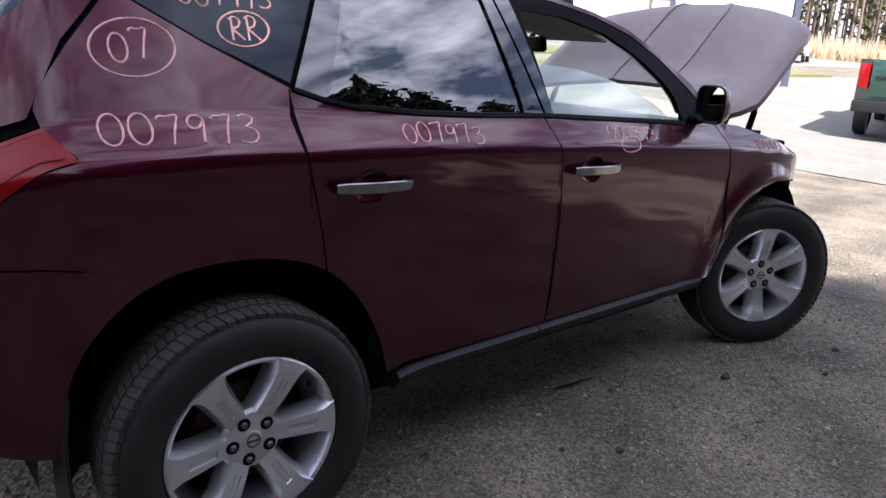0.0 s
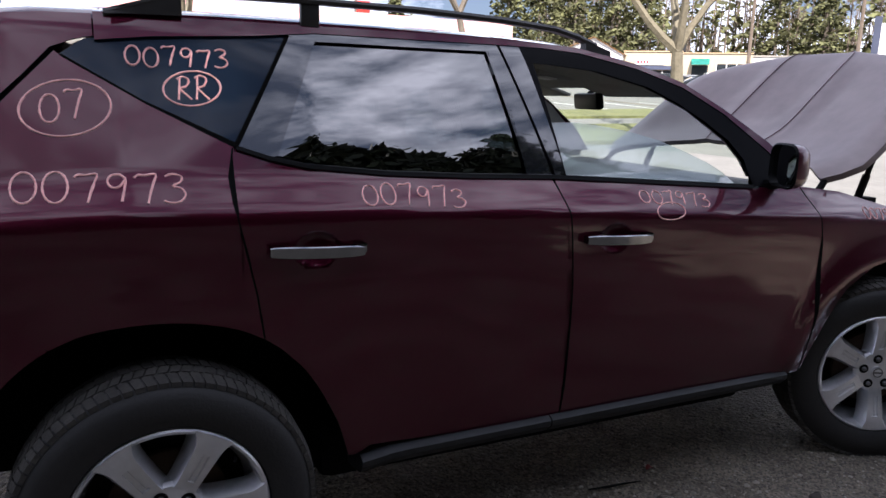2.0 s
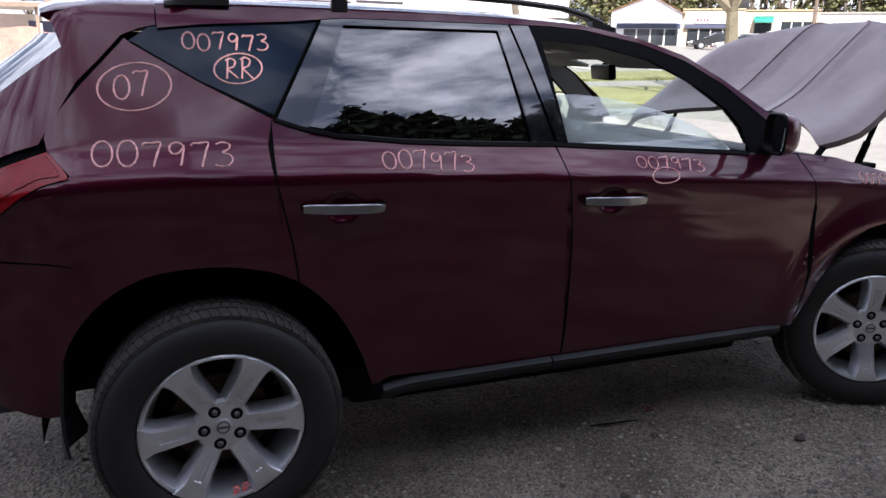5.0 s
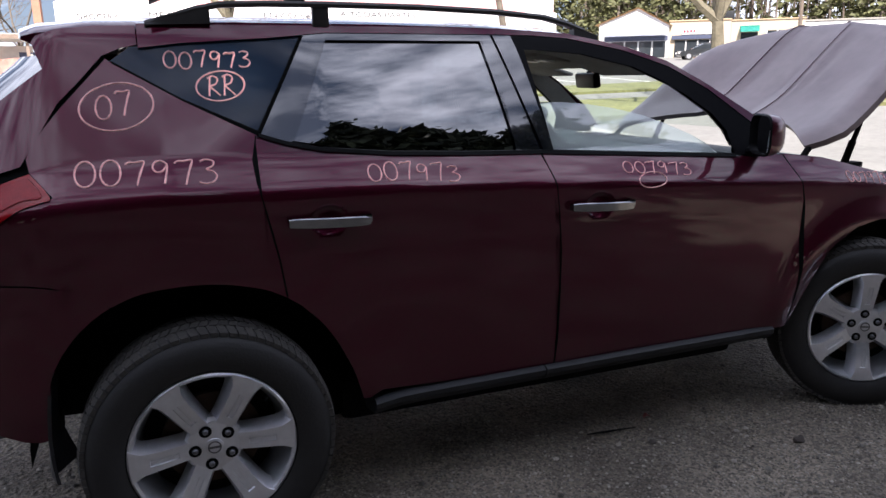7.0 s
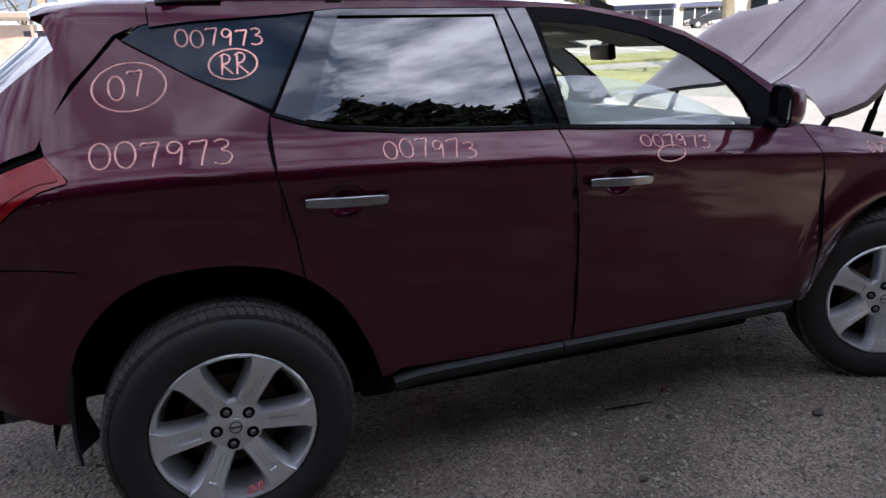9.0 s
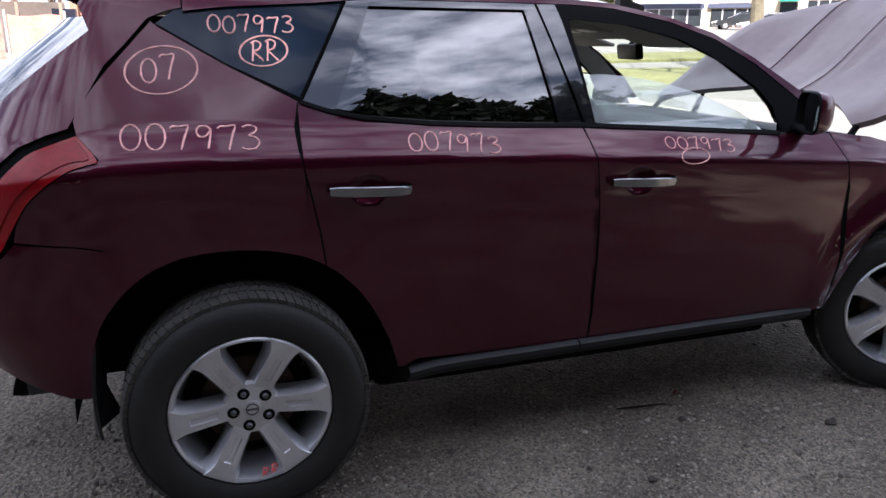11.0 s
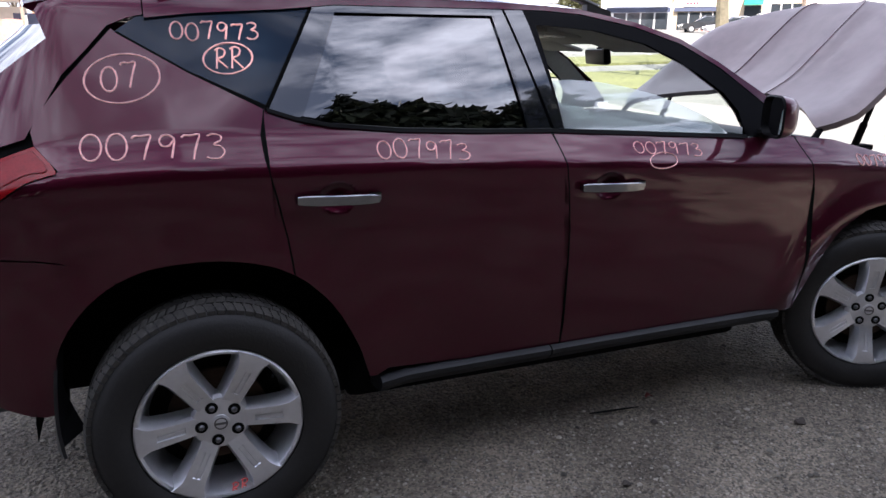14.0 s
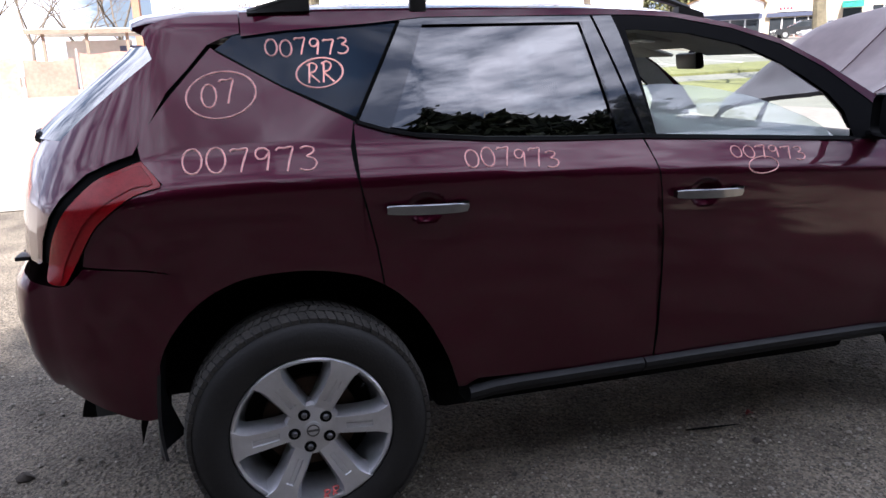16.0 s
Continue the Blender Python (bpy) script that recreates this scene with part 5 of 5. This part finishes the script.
for i in range(430):
    az, d = rnd.uniform(4, 58), rnd.uniform(88, 118)
    x, y, z = polar(az, d)
    if az > 36:
        d += 14
        x, y, z = polar(az, d)
    h = rnd.uniform(10, 17)
    p = Vector((x, y, z - 0.3))
    tube(bm, [p, p + Vector((rnd.uniform(-0.5, 0.5), 0, h * 0.5)), p + Vector((rnd.uniform(-1, 1), 0, h))], [rnd.uniform(0.12, 0.24), 0.12, 0.03], 5, False)
    for k in range(9):
        q = p + Vector((0, 0, h * rnd.uniform(0.25, 0.95)))
        e = Vector((rnd.uniform(-1, 1), rnd.uniform(-1, 1), rnd.uniform(0.2, 1))).normalized() * rnd.uniform(1.5, 3.2)
        tube(bm, [q, q + e * 0.5, q + e + Vector((0, 0, 0.4))], [0.05, 0.035, 0.012], 3, False)
    if rnd.random() < 0.5:
        tufts(bt, rnd, (x, y, z + h * rnd.uniform(0.3, 0.8)), (1.6, 1.6, 2.6), 46, 0.6)
tagged(part("woods", bm, WOODBARK, None, "", True, 0), "brown leafless woods beyond the road", "woods", kind="stuff")
tagged(part("undergrowth", bt, NEEDLE, None, "", False, 0), "dark olive evergreen foliage among far woods", "foliage", kind="stuff")
REED = mat("dry_reeds", (0.42, 0.30, 0.19), 0.9, 0, 0.3, 2, island=0.35)
bm = bmesh.new()
for i in range(5200):
    az, d = rnd.uniform(6, 36), rnd.uniform(66, 76)
    x, y, z = polar(az, d)
    h, w = rnd.uniform(0.8, 2.0), rnd.uniform(0.03, 0.09)
    lean = rnd.uniform(-0.4, 0.4)
    v = [bm.verts.new(q) for q in ((x - w, y, z), (x + w, y, z), (x + w * 0.6 + lean * 0.6, y, z + h * 0.7), (x + lean, y, z + h))]
    bm.faces.new(v)
tagged(part("dry_reeds", bm, REED, None, "", False, 0), "strip of tall dry tan reeds along the road", "reeds", kind="stuff")

# ---- the grocery store ----
BRICKM = mat("red_brick", (0.34, 0.17, 0.11), 0.9, 0, 0.2, 3, 0.2, 60, rand=0.25)
MORTAR = mat("mortar", (0.45, 0.40, 0.34), 0.95, 0, 0.15, 4, 0.2, 60)
SIGNWHITE = mat("white_sign_board", (0.80, 0.78, 0.75), 0.6, 0, 0.08, 1)
PINKWALL = mat("faded_pink_parapet", (0.62, 0.34, 0.33), 0.85, 0, 0.15, 0.6)
BEIGE = mat("beige_stucco", (0.44, 0.36, 0.26), 0.9, 0, 0.12, 0.7, 0.1, 30)
WHITEWALL = mat("white_painted_wall", (0.60, 0.585, 0.56), 0.8, 0, 0.12, 0.7)
SHADEGLASS = mat("shop_glass", (0.03, 0.035, 0.04), 0.08, 0, 0.2, 1.5, coat=1.0)
INK = mat("dark_sign_letters", (0.03, 0.03, 0.035), 0.7, 0, 0.1, 3)
REDINK = mat("red_sign_letters", (0.55, 0.03, 0.05), 0.7, 0, 0.1, 3)
TEAL = mat("teal_awning", (0.02, 0.30, 0.24), 0.7, 0, 0.15, 2)
BLUEAWN = mat("blue_white_awning", (0.60, 0.64, 0.74), 0.7, 0, 0.15, 2)
NAVY = mat("navy_fascia", (0.05, 0.06, 0.10), 0.6, 0, 0.15, 2)
ROOFING = mat("tan_shingles", (0.50, 0.36, 0.22), 0.9, 0, 0.2, 1.5, 0.3, 20)
REDPAINT = mat("red_painted_steel", (0.55, 0.03, 0.02), 0.5, 0, 0.15, 2)


def lettering(name, text, size, m, material, parent, depth=0.02, width=None):
    cu = bpy.data.curves.new(name, "FONT")
    cu.body, cu.size, cu.extrude, cu.resolution_u = text, size, depth, 3
    tmp = new(name, cu)
    bpy.context.view_layer.update()
    me = bpy.data.meshes.new_from_object(tmp.evaluated_get(bpy.context.evaluated_depsgraph_get()))
    bpy.data.objects.remove(tmp)
    if width and me.vertices:
        w = max(v.co.x for v in me.vertices) - min(v.co.x for v in me.vertices)
        me.transform(Matrix.Diagonal((width / w, 1, 1, 1)))
    me.materials.clear()
    me.materials.append(material)
    ob = new(name, me)
    ob.matrix_world = m
    ob.parent = parent
    return ob


def boxpart(name, x0, x1, y0, y1, z0, z1, material, parent, bevel=0.0, label=""):
    bm = bmesh.new()
    box(bm, x0, x1, y0, y1, z0, z1, bevel)
    return part(name, bm, material, parent, label)


GY = 43.5
store = thing("grocery_store", "long brick grocery store with white sign board", "building", at=(0, GY, 0.6))
boxpart("wall", -5.2, 26, 0.03, 12, 0.0, 3.65, MORTAR, store)
boxpart("sign_board", -4.55, 26.1, -0.30, 0.0, 3.72, 5.05, SIGNWHITE, store, 0.02)
boxpart("parapet", -4.45, 26, -0.05, 0.35, 5.06, 6.0, PINKWALL, store)
boxpart("roof", -5.3, 26.1, 0.36, 12.1, 3.66, 3.9, CONCRETE, store)
boxpart("corner_pier", -5.60, -5.22, -0.25, 0.6, 0.0, 5.3, BRICKM, store)
R90 = Matrix.Rotation(radians(90), 4, "X")
for txt, x, z, sz, wd in (("GROCERY", -3.55, 4.18, 0.42, 2.1), ("BARGAINS", -3.75, 3.82, 0.42, 2.5), ("MEAT MA", 0.1, 4.30, 0.46, 2.9), ("ENVIO de D", 6.4, 4.42, 0.44, 3.4), ("A TODAS PARTES", 11.0, 4.56, 0.42, 4.9)):
    lettering("sign_letters", txt, sz, Matrix.Translation((x, -0.32, z)) @ R90, INK, store, 0.01, wd)
for x, z, w in ((0.2, 3.95, 2.4), (6.6, 4.0, 4.4), (11.3, 4.1, 3.0)):
    boxpart("sign_bar", x, x + w, -0.33, -0.31, z, z + 0.16, INK, store)
boxpart("roof_sign", 14.9, 15.7, 0.2, 0.5, 6.0, 6.75, REDPAINT, store, 0.02, "small red box sign")
for x in (3.0, 8.0, 13.5, 18.5):
    boxpart("window", x, x + 3.6, -0.02, 0.02, 0.7, 2.9, SHADEGLASS, store)
bmk = bpy.data.meshes.new("brick")
tmpb = bmesh.new()
box(tmpb, -0.19, 0.19, -0.03, 0.03, -0.075, 0.075)
tmpb.to_mesh(bmk)
tmpb.free()
bmk.materials.append(BRICKM)
count = 0
for r in range(20):
    for c in range(14):
        if count >= 280:
            break
        b = new("brick", bmk)
        b.location = (-5.0 + c * 0.41 + (0.2 if r % 2 else 0), 0.015, 0.1 + r * 0.175)
        b.parent = store
        count += 1
# canopy beside the store
TIMBER = mat("weathered_timber", (0.22, 0.17, 0.13), 0.9, 0, 0.3, 3)
can = thing("canopy", "flat-roofed open canopy with white back wall", "canopy", at=(0, 38, 0.5))
boxpart("roof", -9.6, -4.9, -1.2, 3.0, 2.95, 3.15, WHITEWALL, can, 0.02)
boxpart("fascia", -9.65, -4.85, -1.25, -1.2, 2.92, 3.12, TIMBER, can)
boxpart("back_wall", -8.7, -5.5, 2.6, 2.8, 0, 2.75, WHITEWALL, can)
for x in (-9.0, -7.1, -5.3):
    boxpart("post", x, x + 0.14, -1.0, -0.86, 0, 2.95, TIMBER, can)
boxpart("gas_cage", -5.7, -4.7, -0.4, 0.3, 0, 2.35, NAVY, can, 0.02)
# fence hung with faded red mesh
NET = mat("faded_red_mesh", (0.72, 0.33, 0.27), 0.9, 0, 0.25, 1.2, 0.2, 20, rand=0.35)
POST = mat("galvanised_post", (0.45, 0.45, 0.44), 0.5, 0.6, 0.1, 4)
fence = thing("mesh_fence", "post fence hung with faded red mesh panels", "fence", at=(0, 32, 0.58))
for k in range(11):
    x = -26 + k * 2.15
    boxpart("post", x, x + 0.08, -0.04, 0.04, 0, 2.0, POST, fence)
    bm = bmesh.new()
    rows = [[(x + 0.1 + 1.95 * i / 8, 0.05 * math.sin(i * 1.1 + k) + 0.02, 0.06 + z + (0.05 * math.sin(i * 0.8 + k) if z > 1 else 0)) for i in range(9)] for z in (0, 0.6, 1.2, 1.75 - 0.12 * (k % 3))]
    vr = grid_mesh(bm, rows)
    bmesh.ops.solidify(bm, geom=bm.faces[:], thickness=0.02)
    part("mesh_panel", bm, NET, fence)
bm = bmesh.new()
tube(bm, [(-26, 0, 0.03), (-2.4, 0, 0.03)], 0.05, 6)
part("base_rail", bm, POST, fence)

# ---- the row of shops across the road ----
PX, PY = 43.517, 62.565
ux, uy = 0.7314, -0.6820
shop_m = Matrix(((ux, -uy, 0, PX), (uy, ux, 0, PY), (0, 0, 1, 2.75), (0, 0, 0, 1)))


def shop(name, label):
    s = thing(name, label, "building", "shop row")
    s.matrix_world = shop_m
    return s


a = shop("gabled_shop", "white gabled shop with pale blue awning")
bm = bmesh.new()
gab = [(-1.1, 0), (5.7, 0), (5.7, 3.45), (2.7, 5.1), (-1.1, 3.65)]
v0, v1 = [bm.verts.new((x, 0, z)) for x, z in gab], [bm.verts.new((x, 13, z)) for x, z in gab]
bm.faces.new(v0)
bm.faces.new(v1[::-1])
for i in (0, 1, 2, 3, 4):
    bm.faces.new((v0[i], v1[i], v1[(i + 1) % 5], v0[(i + 1) % 5]))
part("wall", bm, WHITEWALL, a, "", False)
bm = bmesh.new()
rows = [[(6.0, y, 3.42), (2.7, y, 5.22), (-1.5, y, 3.62)] for y in (-0.3, 13.2)]
grid_mesh(bm, rows)
bmesh.ops.solidify(bm, geom=bm.faces[:], thickness=0.08)
part("roof", bm, ROOFING, a, "tan shingle roof", False)
bm = bmesh.new()
rows = [[(x, 0, 3.25), (x, -0.9, 2.75), (x, -0.92, 2.5)] for x in axis((-0.4, 5.6, 1.0))]
grid_mesh(bm, rows)
bmesh.ops.solidify(bm, geom=bm.faces[:], thickness=0.04)
part("awning", bm, BLUEAWN, a, "pale blue awning", False)
boxpart("fascia", -0.5, 5.65, -0.06, 0.0, 2.0, 2.45, NAVY, a)
for k in range(4):
    boxpart("window", 0.2 + k * 1.35, 1.4 + k * 1.35, -0.04, 0.02, 0.25, 1.95, SHADEGLASS, a)
b_ = shop("sign_shop", "beige shop with red and white sign")
boxpart("wall", 5.72, 11.4, 0.2, 12, 0, 3.75, BEIGE, b_)
boxpart("coping", 5.70, 11.4, 0.1, 0.5, 3.76, 3.86, ROOFING, b_)
boxpart("fascia", 6.0, 10.6, -0.1, 0.2, 2.05, 2.42, NAVY, b_)
sg = boxpart("sign", 6.9, 9.7, 0.05, 0.18, 2.50, 3.08, SIGNWHITE, b_, 0.01)
lettering("sign_letters", "SHOP", 0.42, Matrix.Translation((8.35, 0.03, 2.64)) @ R90, REDINK, sg, 0.01, 1.1)
for k in range(4):
    boxpart("sign_bar", 7.08 + k * 0.30, 7.28 + k * 0.30, 0.03, 0.05, 2.66, 2.92, REDINK, sg)
for k in range(4):
    boxpart("window", 6.3 + k * 1.1, 7.3 + k * 1.1, 0.14, 0.22, 0.35, 1.95, SHADEGLASS, b_)
    boxpart("mullion", 7.3 + k * 1.1, 7.4 + k * 1.1, 0.10, 0.2, 0.2, 2.0, WHITEWALL, b_)
boxpart("kerb_wall", 5.8, 11.3, -0.3, 0.1, 0, 0.25, REDPAINT, b_)
boxpart("roof_unit", 10.2, 11.6, 2, 3.4, 3.77, 4.7, PLASTIC, b_, 0.05)
c_ = shop("awning_shop", "beige shop with small teal awning")
boxpart("wall", 11.42, 17.75, 0.2, 12, 0, 3.62, BEIGE, c_)
boxpart("coping", 11.42, 17.8, 0.1, 0.5, 3.63, 3.72, ROOFING, c_)
bm = bmesh.new()
rows = [[(x, 0.2, 3.15), (x, -0.3, 2.95), (x, -0.6, 2.55)] for x in axis((12.2, 13.9, 0.4))]
grid_mesh(bm, rows)
bmesh.ops.solidify(bm, geom=bm.faces[:], thickness=0.04)
part("awning", bm, TEAL, c_, "teal cloth awning", False)
boxpart("window", 12.3, 13.8, 0.14, 0.22, 0.3, 2.5, SHADEGLASS, c_)
for k in range(3):
    boxpart("window", 14.6 + k * 0.92, 15.42 + k * 0.92, 0.14, 0.22, 1.2, 2.65, SHADEGLASS, c_)
    boxpart("mullion", 14.5 + k * 0.92, 14.6 + k * 0.92, 0.12, 0.2, 1.1, 2.7, WHITEWALL, c_)
d_ = shop("white_warehouse", "long plain white-walled low building")
boxpart("wall", 17.77, 34, 0.5, 14, -0.6, 3.35, WHITEWALL, d_)
boxpart("roof", 17.77, 34.1, 0.4, 14.1, 3.36, 3.5, CONCRETE, d_)
for k in range(3):
    boxpart("downpipe", 19 + k * 4.5, 19.12 + k * 4.5, 0.40, 0.5, -0.5, 3.3, POST, d_)

# ---- poles, wires, a roadside board ----
def pole(at, h, label):
    t = thing("utility_pole", label, "pole", at=at)
    bm = bmesh.new()
    tube(bm, [(0, 0, -0.2), (0, 0, h * 0.5), (0, 0, h)], [0.15, 0.13, 0.10], 10)
    part("shaft", bm, WOODBARK, t)
    boxpart("cross_arm", -0.9, 0.9, -0.05, 0.05, h - 0.7, h - 0.55, WOODBARK, t)
    return t


p1, p2 = polar(43.2, 62), polar(36.5, 58)
p3 = polar(72, 68)
for p in (p1, p2, p3):
    pole(p, 9.5, "grey wooden utility pole along the road")
bm = bmesh.new()
for dz in (8.9, 8.4):
    for qa, qb in ((p3, p1), (p1, p2)):
        pts = [(qa[0] + (qb[0] - qa[0]) * k / 10, qa[1] + (qb[1] - qa[1]) * k / 10, qa[2] + dz + (qb[2] - qa[2]) * k / 10 - 0.9 * (1 - (2 * k / 10 - 1) ** 2)) for k in range(11)]
        tube(bm, pts, 0.025, 4, False)
tagged(part("overhead_wires", bm, RUBBER, None), "black overhead wires strung between utility poles", "wires")
board = thing("road_sign_board", "white roadside board between two dark posts", "sign", at=polar(35.0, 27))
board.rotation_euler = (0, 0, radians(-55))
boxpart("panel", -0.3, 3.4, -0.08, 0.08, 2.0, 3.5, SIGNWHITE, board)
for x in (-0.5, 3.45):
    boxpart("post", x, x + 0.2, -0.12, 0.12, -0.2, 3.7, NAVY, board)
gs = thing("street_sign", "small green street sign on a pole", "sign", at=polar(30.5, 40))
gs.rotation_euler = (0, 0, radians(-55))
bm = bmesh.new()
tube(bm, [(0, 0, -0.2), (0, 0, 4.5)], 0.09, 8)
part("pole", bm, POST, gs)
boxpart("plate", 0.1, 1.1, -0.03, 0.03, 2.55, 2.95, TEAL, gs)

# ---- parked vehicles ----
CARWHITE = mat("white_car_paint", (0.78, 0.78, 0.78), 0.3, 0, 0.05, 2, coat=1.0)
CARGREEN = mat("dark_green_paint", (0.012, 0.055, 0.040), 0.35, 0.2, 0.12, 2, coat=1.0)
CARDARK = mat("dark_car_paint", (0.03, 0.032, 0.035), 0.3, 0.2, 0.1, 2, coat=1.0)
CARSILVER = mat("silver_car_paint", (0.45, 0.46, 0.48), 0.35, 0.5, 0.1, 2, coat=1.0)


def vehicle(name, at, yaw, paint, label, L=4.6, W=1.8, H=1.45, kind="saloon"):
    t = thing(name, label, "car")
    t.matrix_world = pose(*at, 0, 0, yaw)
    bm = bmesh.new()
    if kind == "pickup":
        low = [(-L / 2, 0.55), (-L / 2, 1.22), (L / 2 - 1.5, 1.20), (L / 2 - 0.1, 1.05), (L / 2, 0.85), (L / 2, 0.50)]
    else:
        low = [(-L / 2, 0.42), (-L / 2, 0.80), (-L / 2 + 0.25, 0.95), (-L * 0.15, 0.98), (L * 0.2, 0.94), (L / 2 - 0.15, 0.78), (L / 2, 0.60), (L / 2, 0.35)]
    rows = []
    for k in range(7):
        v = -1 + 2 * k / 6
        inset = 0.08 * abs(v) ** 4
        rows.append([(x * (1 - inset * 0.5), v * W / 2, z) for x, z in low])
    vr = grid_mesh(bm, rows, close=True)
    bm.faces.new(vr[0])
    bm.faces.new(vr[-1][::-1])
    body = part("body", bm, paint, t)
    cab = [(-0.2, 1.20), (-0.05, H), (1.1, H), (1.65, 1.15)] if kind == "pickup" else [(-L * 0.42, 0.95), (-L * 0.22, H - 0.03), (L * 0.05, H), (L * 0.26, 0.94)]
    bm = bmesh.new()
    rows = []
    for v in (-1, -0.85, 0.85, 1):
        s = 0.80 if abs(v) == 1 else 0.98
        rows.append([(x * (1 if s > 0.9 else 0.97), v * W / 2 * 0.82, 0.95 + (z - 0.95) * s) for x, z in cab])
    vr = grid_mesh(bm, rows)
    bm.faces.new(vr[0])
    bm.faces.new(vr[-1][::-1])
    cabin = part("cabin_glass", bm, SHADEGLASS, t)
    bm = bmesh.new()
    box(bm, cab[1][0] + 0.02, cab[2][0], -W * 0.37, W * 0.37, H - 0.03, H + 0.025, 0.015)
    part("roof", bm, paint, t)
    for sx_ in (-1, 1):
        for sy_ in (-1, 1):
            bm = bmesh.new()
            lathe(bm, [(0.19, -0.01), (0.22, -0.02), (0.32, -0.02), (0.345, 0.02), (0.345, 0.18), (0.2, 0.2)], 28)
            m = pose(sx_ * L * 0.31, sy_ * (W / 2), 0.345, 0, 0, 0 if sy_ < 0 else 180)
            bmesh.ops.transform(bm, matrix=m, verts=bm.verts)
            wheel_ = part("tyre", bm, TYRE, t)
            bm = bmesh.new()
            lathe(bm, [(0.0, -0.005), (0.06, -0.015), (0.2, -0.012), (0.21, 0.02)], 20)
            bmesh.ops.transform(bm, matrix=m, verts=bm.verts)
            part("rim", bm, ALLOY, wheel_)
    for sy_ in (-1, 1):
        y0, y1 = sorted((sy_ * (W / 2 - 0.02), sy_ * (W / 2 - 0.17)))
        if kind == "pickup":
            boxpart("tail_lamp", -L / 2 - 0.02, -L / 2 + 0.06, y0, y1, 0.78, 1.16, REDLENS, body, 0.01)
        else:
            boxpart("tail_lamp", -L / 2 - 0.015, -L / 2 + 0.05, y0, y1, 0.66, 0.80, REDLENS, body, 0.01)
            boxpart("headlamp", L / 2 - 0.12, L / 2 + 0.005, y0, y1, 0.58, 0.70, SIGNWHITE, body, 0.01)
    boxpart("rear_bumper", -L / 2 - 0.12, -L / 2 + 0.05, -W / 2, W / 2, 0.42, 0.60, PLASTIC, body, 0.03)
    if kind == "pickup":
        boxpart("tailgate", -L / 2 - 0.03, -L / 2 + 0.02, -W * 0.40, W * 0.40, 0.66, 1.20, paint, body, 0.015)
        boxpart("tailgate_badge", -L / 2 - 0.04, -L / 2 - 0.025, W * 0.20, W * 0.36, 0.92, 0.97, CHROME, body)
        boxpart("bed", -L / 2 + 0.1, -0.3, -W / 2 + 0.12, W / 2 - 0.12, 1.195, 1.21, DARK, body)
    return t


truck = vehicle("pickup_truck", (16.6, 3.75, 0.07), 15, CARGREEN, "dark green pickup truck parked on the road", 5.3, 1.95, 1.82, "pickup")
truck.scale = (1.12, 1.1, 1.15)
vehicle("parked_car", polar(26.6, 53), 20, CARWHITE, "white saloon car on the far road")
vehicle("parked_car", polar(49.3, 70), 150, CARDARK, "dark saloon car parked before the shops")
vehicle("parked_car", polar(47.5, 66), 150, CARSILVER, "silver saloon car parked before the shops")
vehicle("parked_car", polar(45.8, 67), 145, CARWHITE, "white saloon car parked before the shops", 4.8, 1.9, 1.7)
vehicle("parked_car", polar(46.6, 60), 150, CARDARK, "dark saloon car parked in the lot")
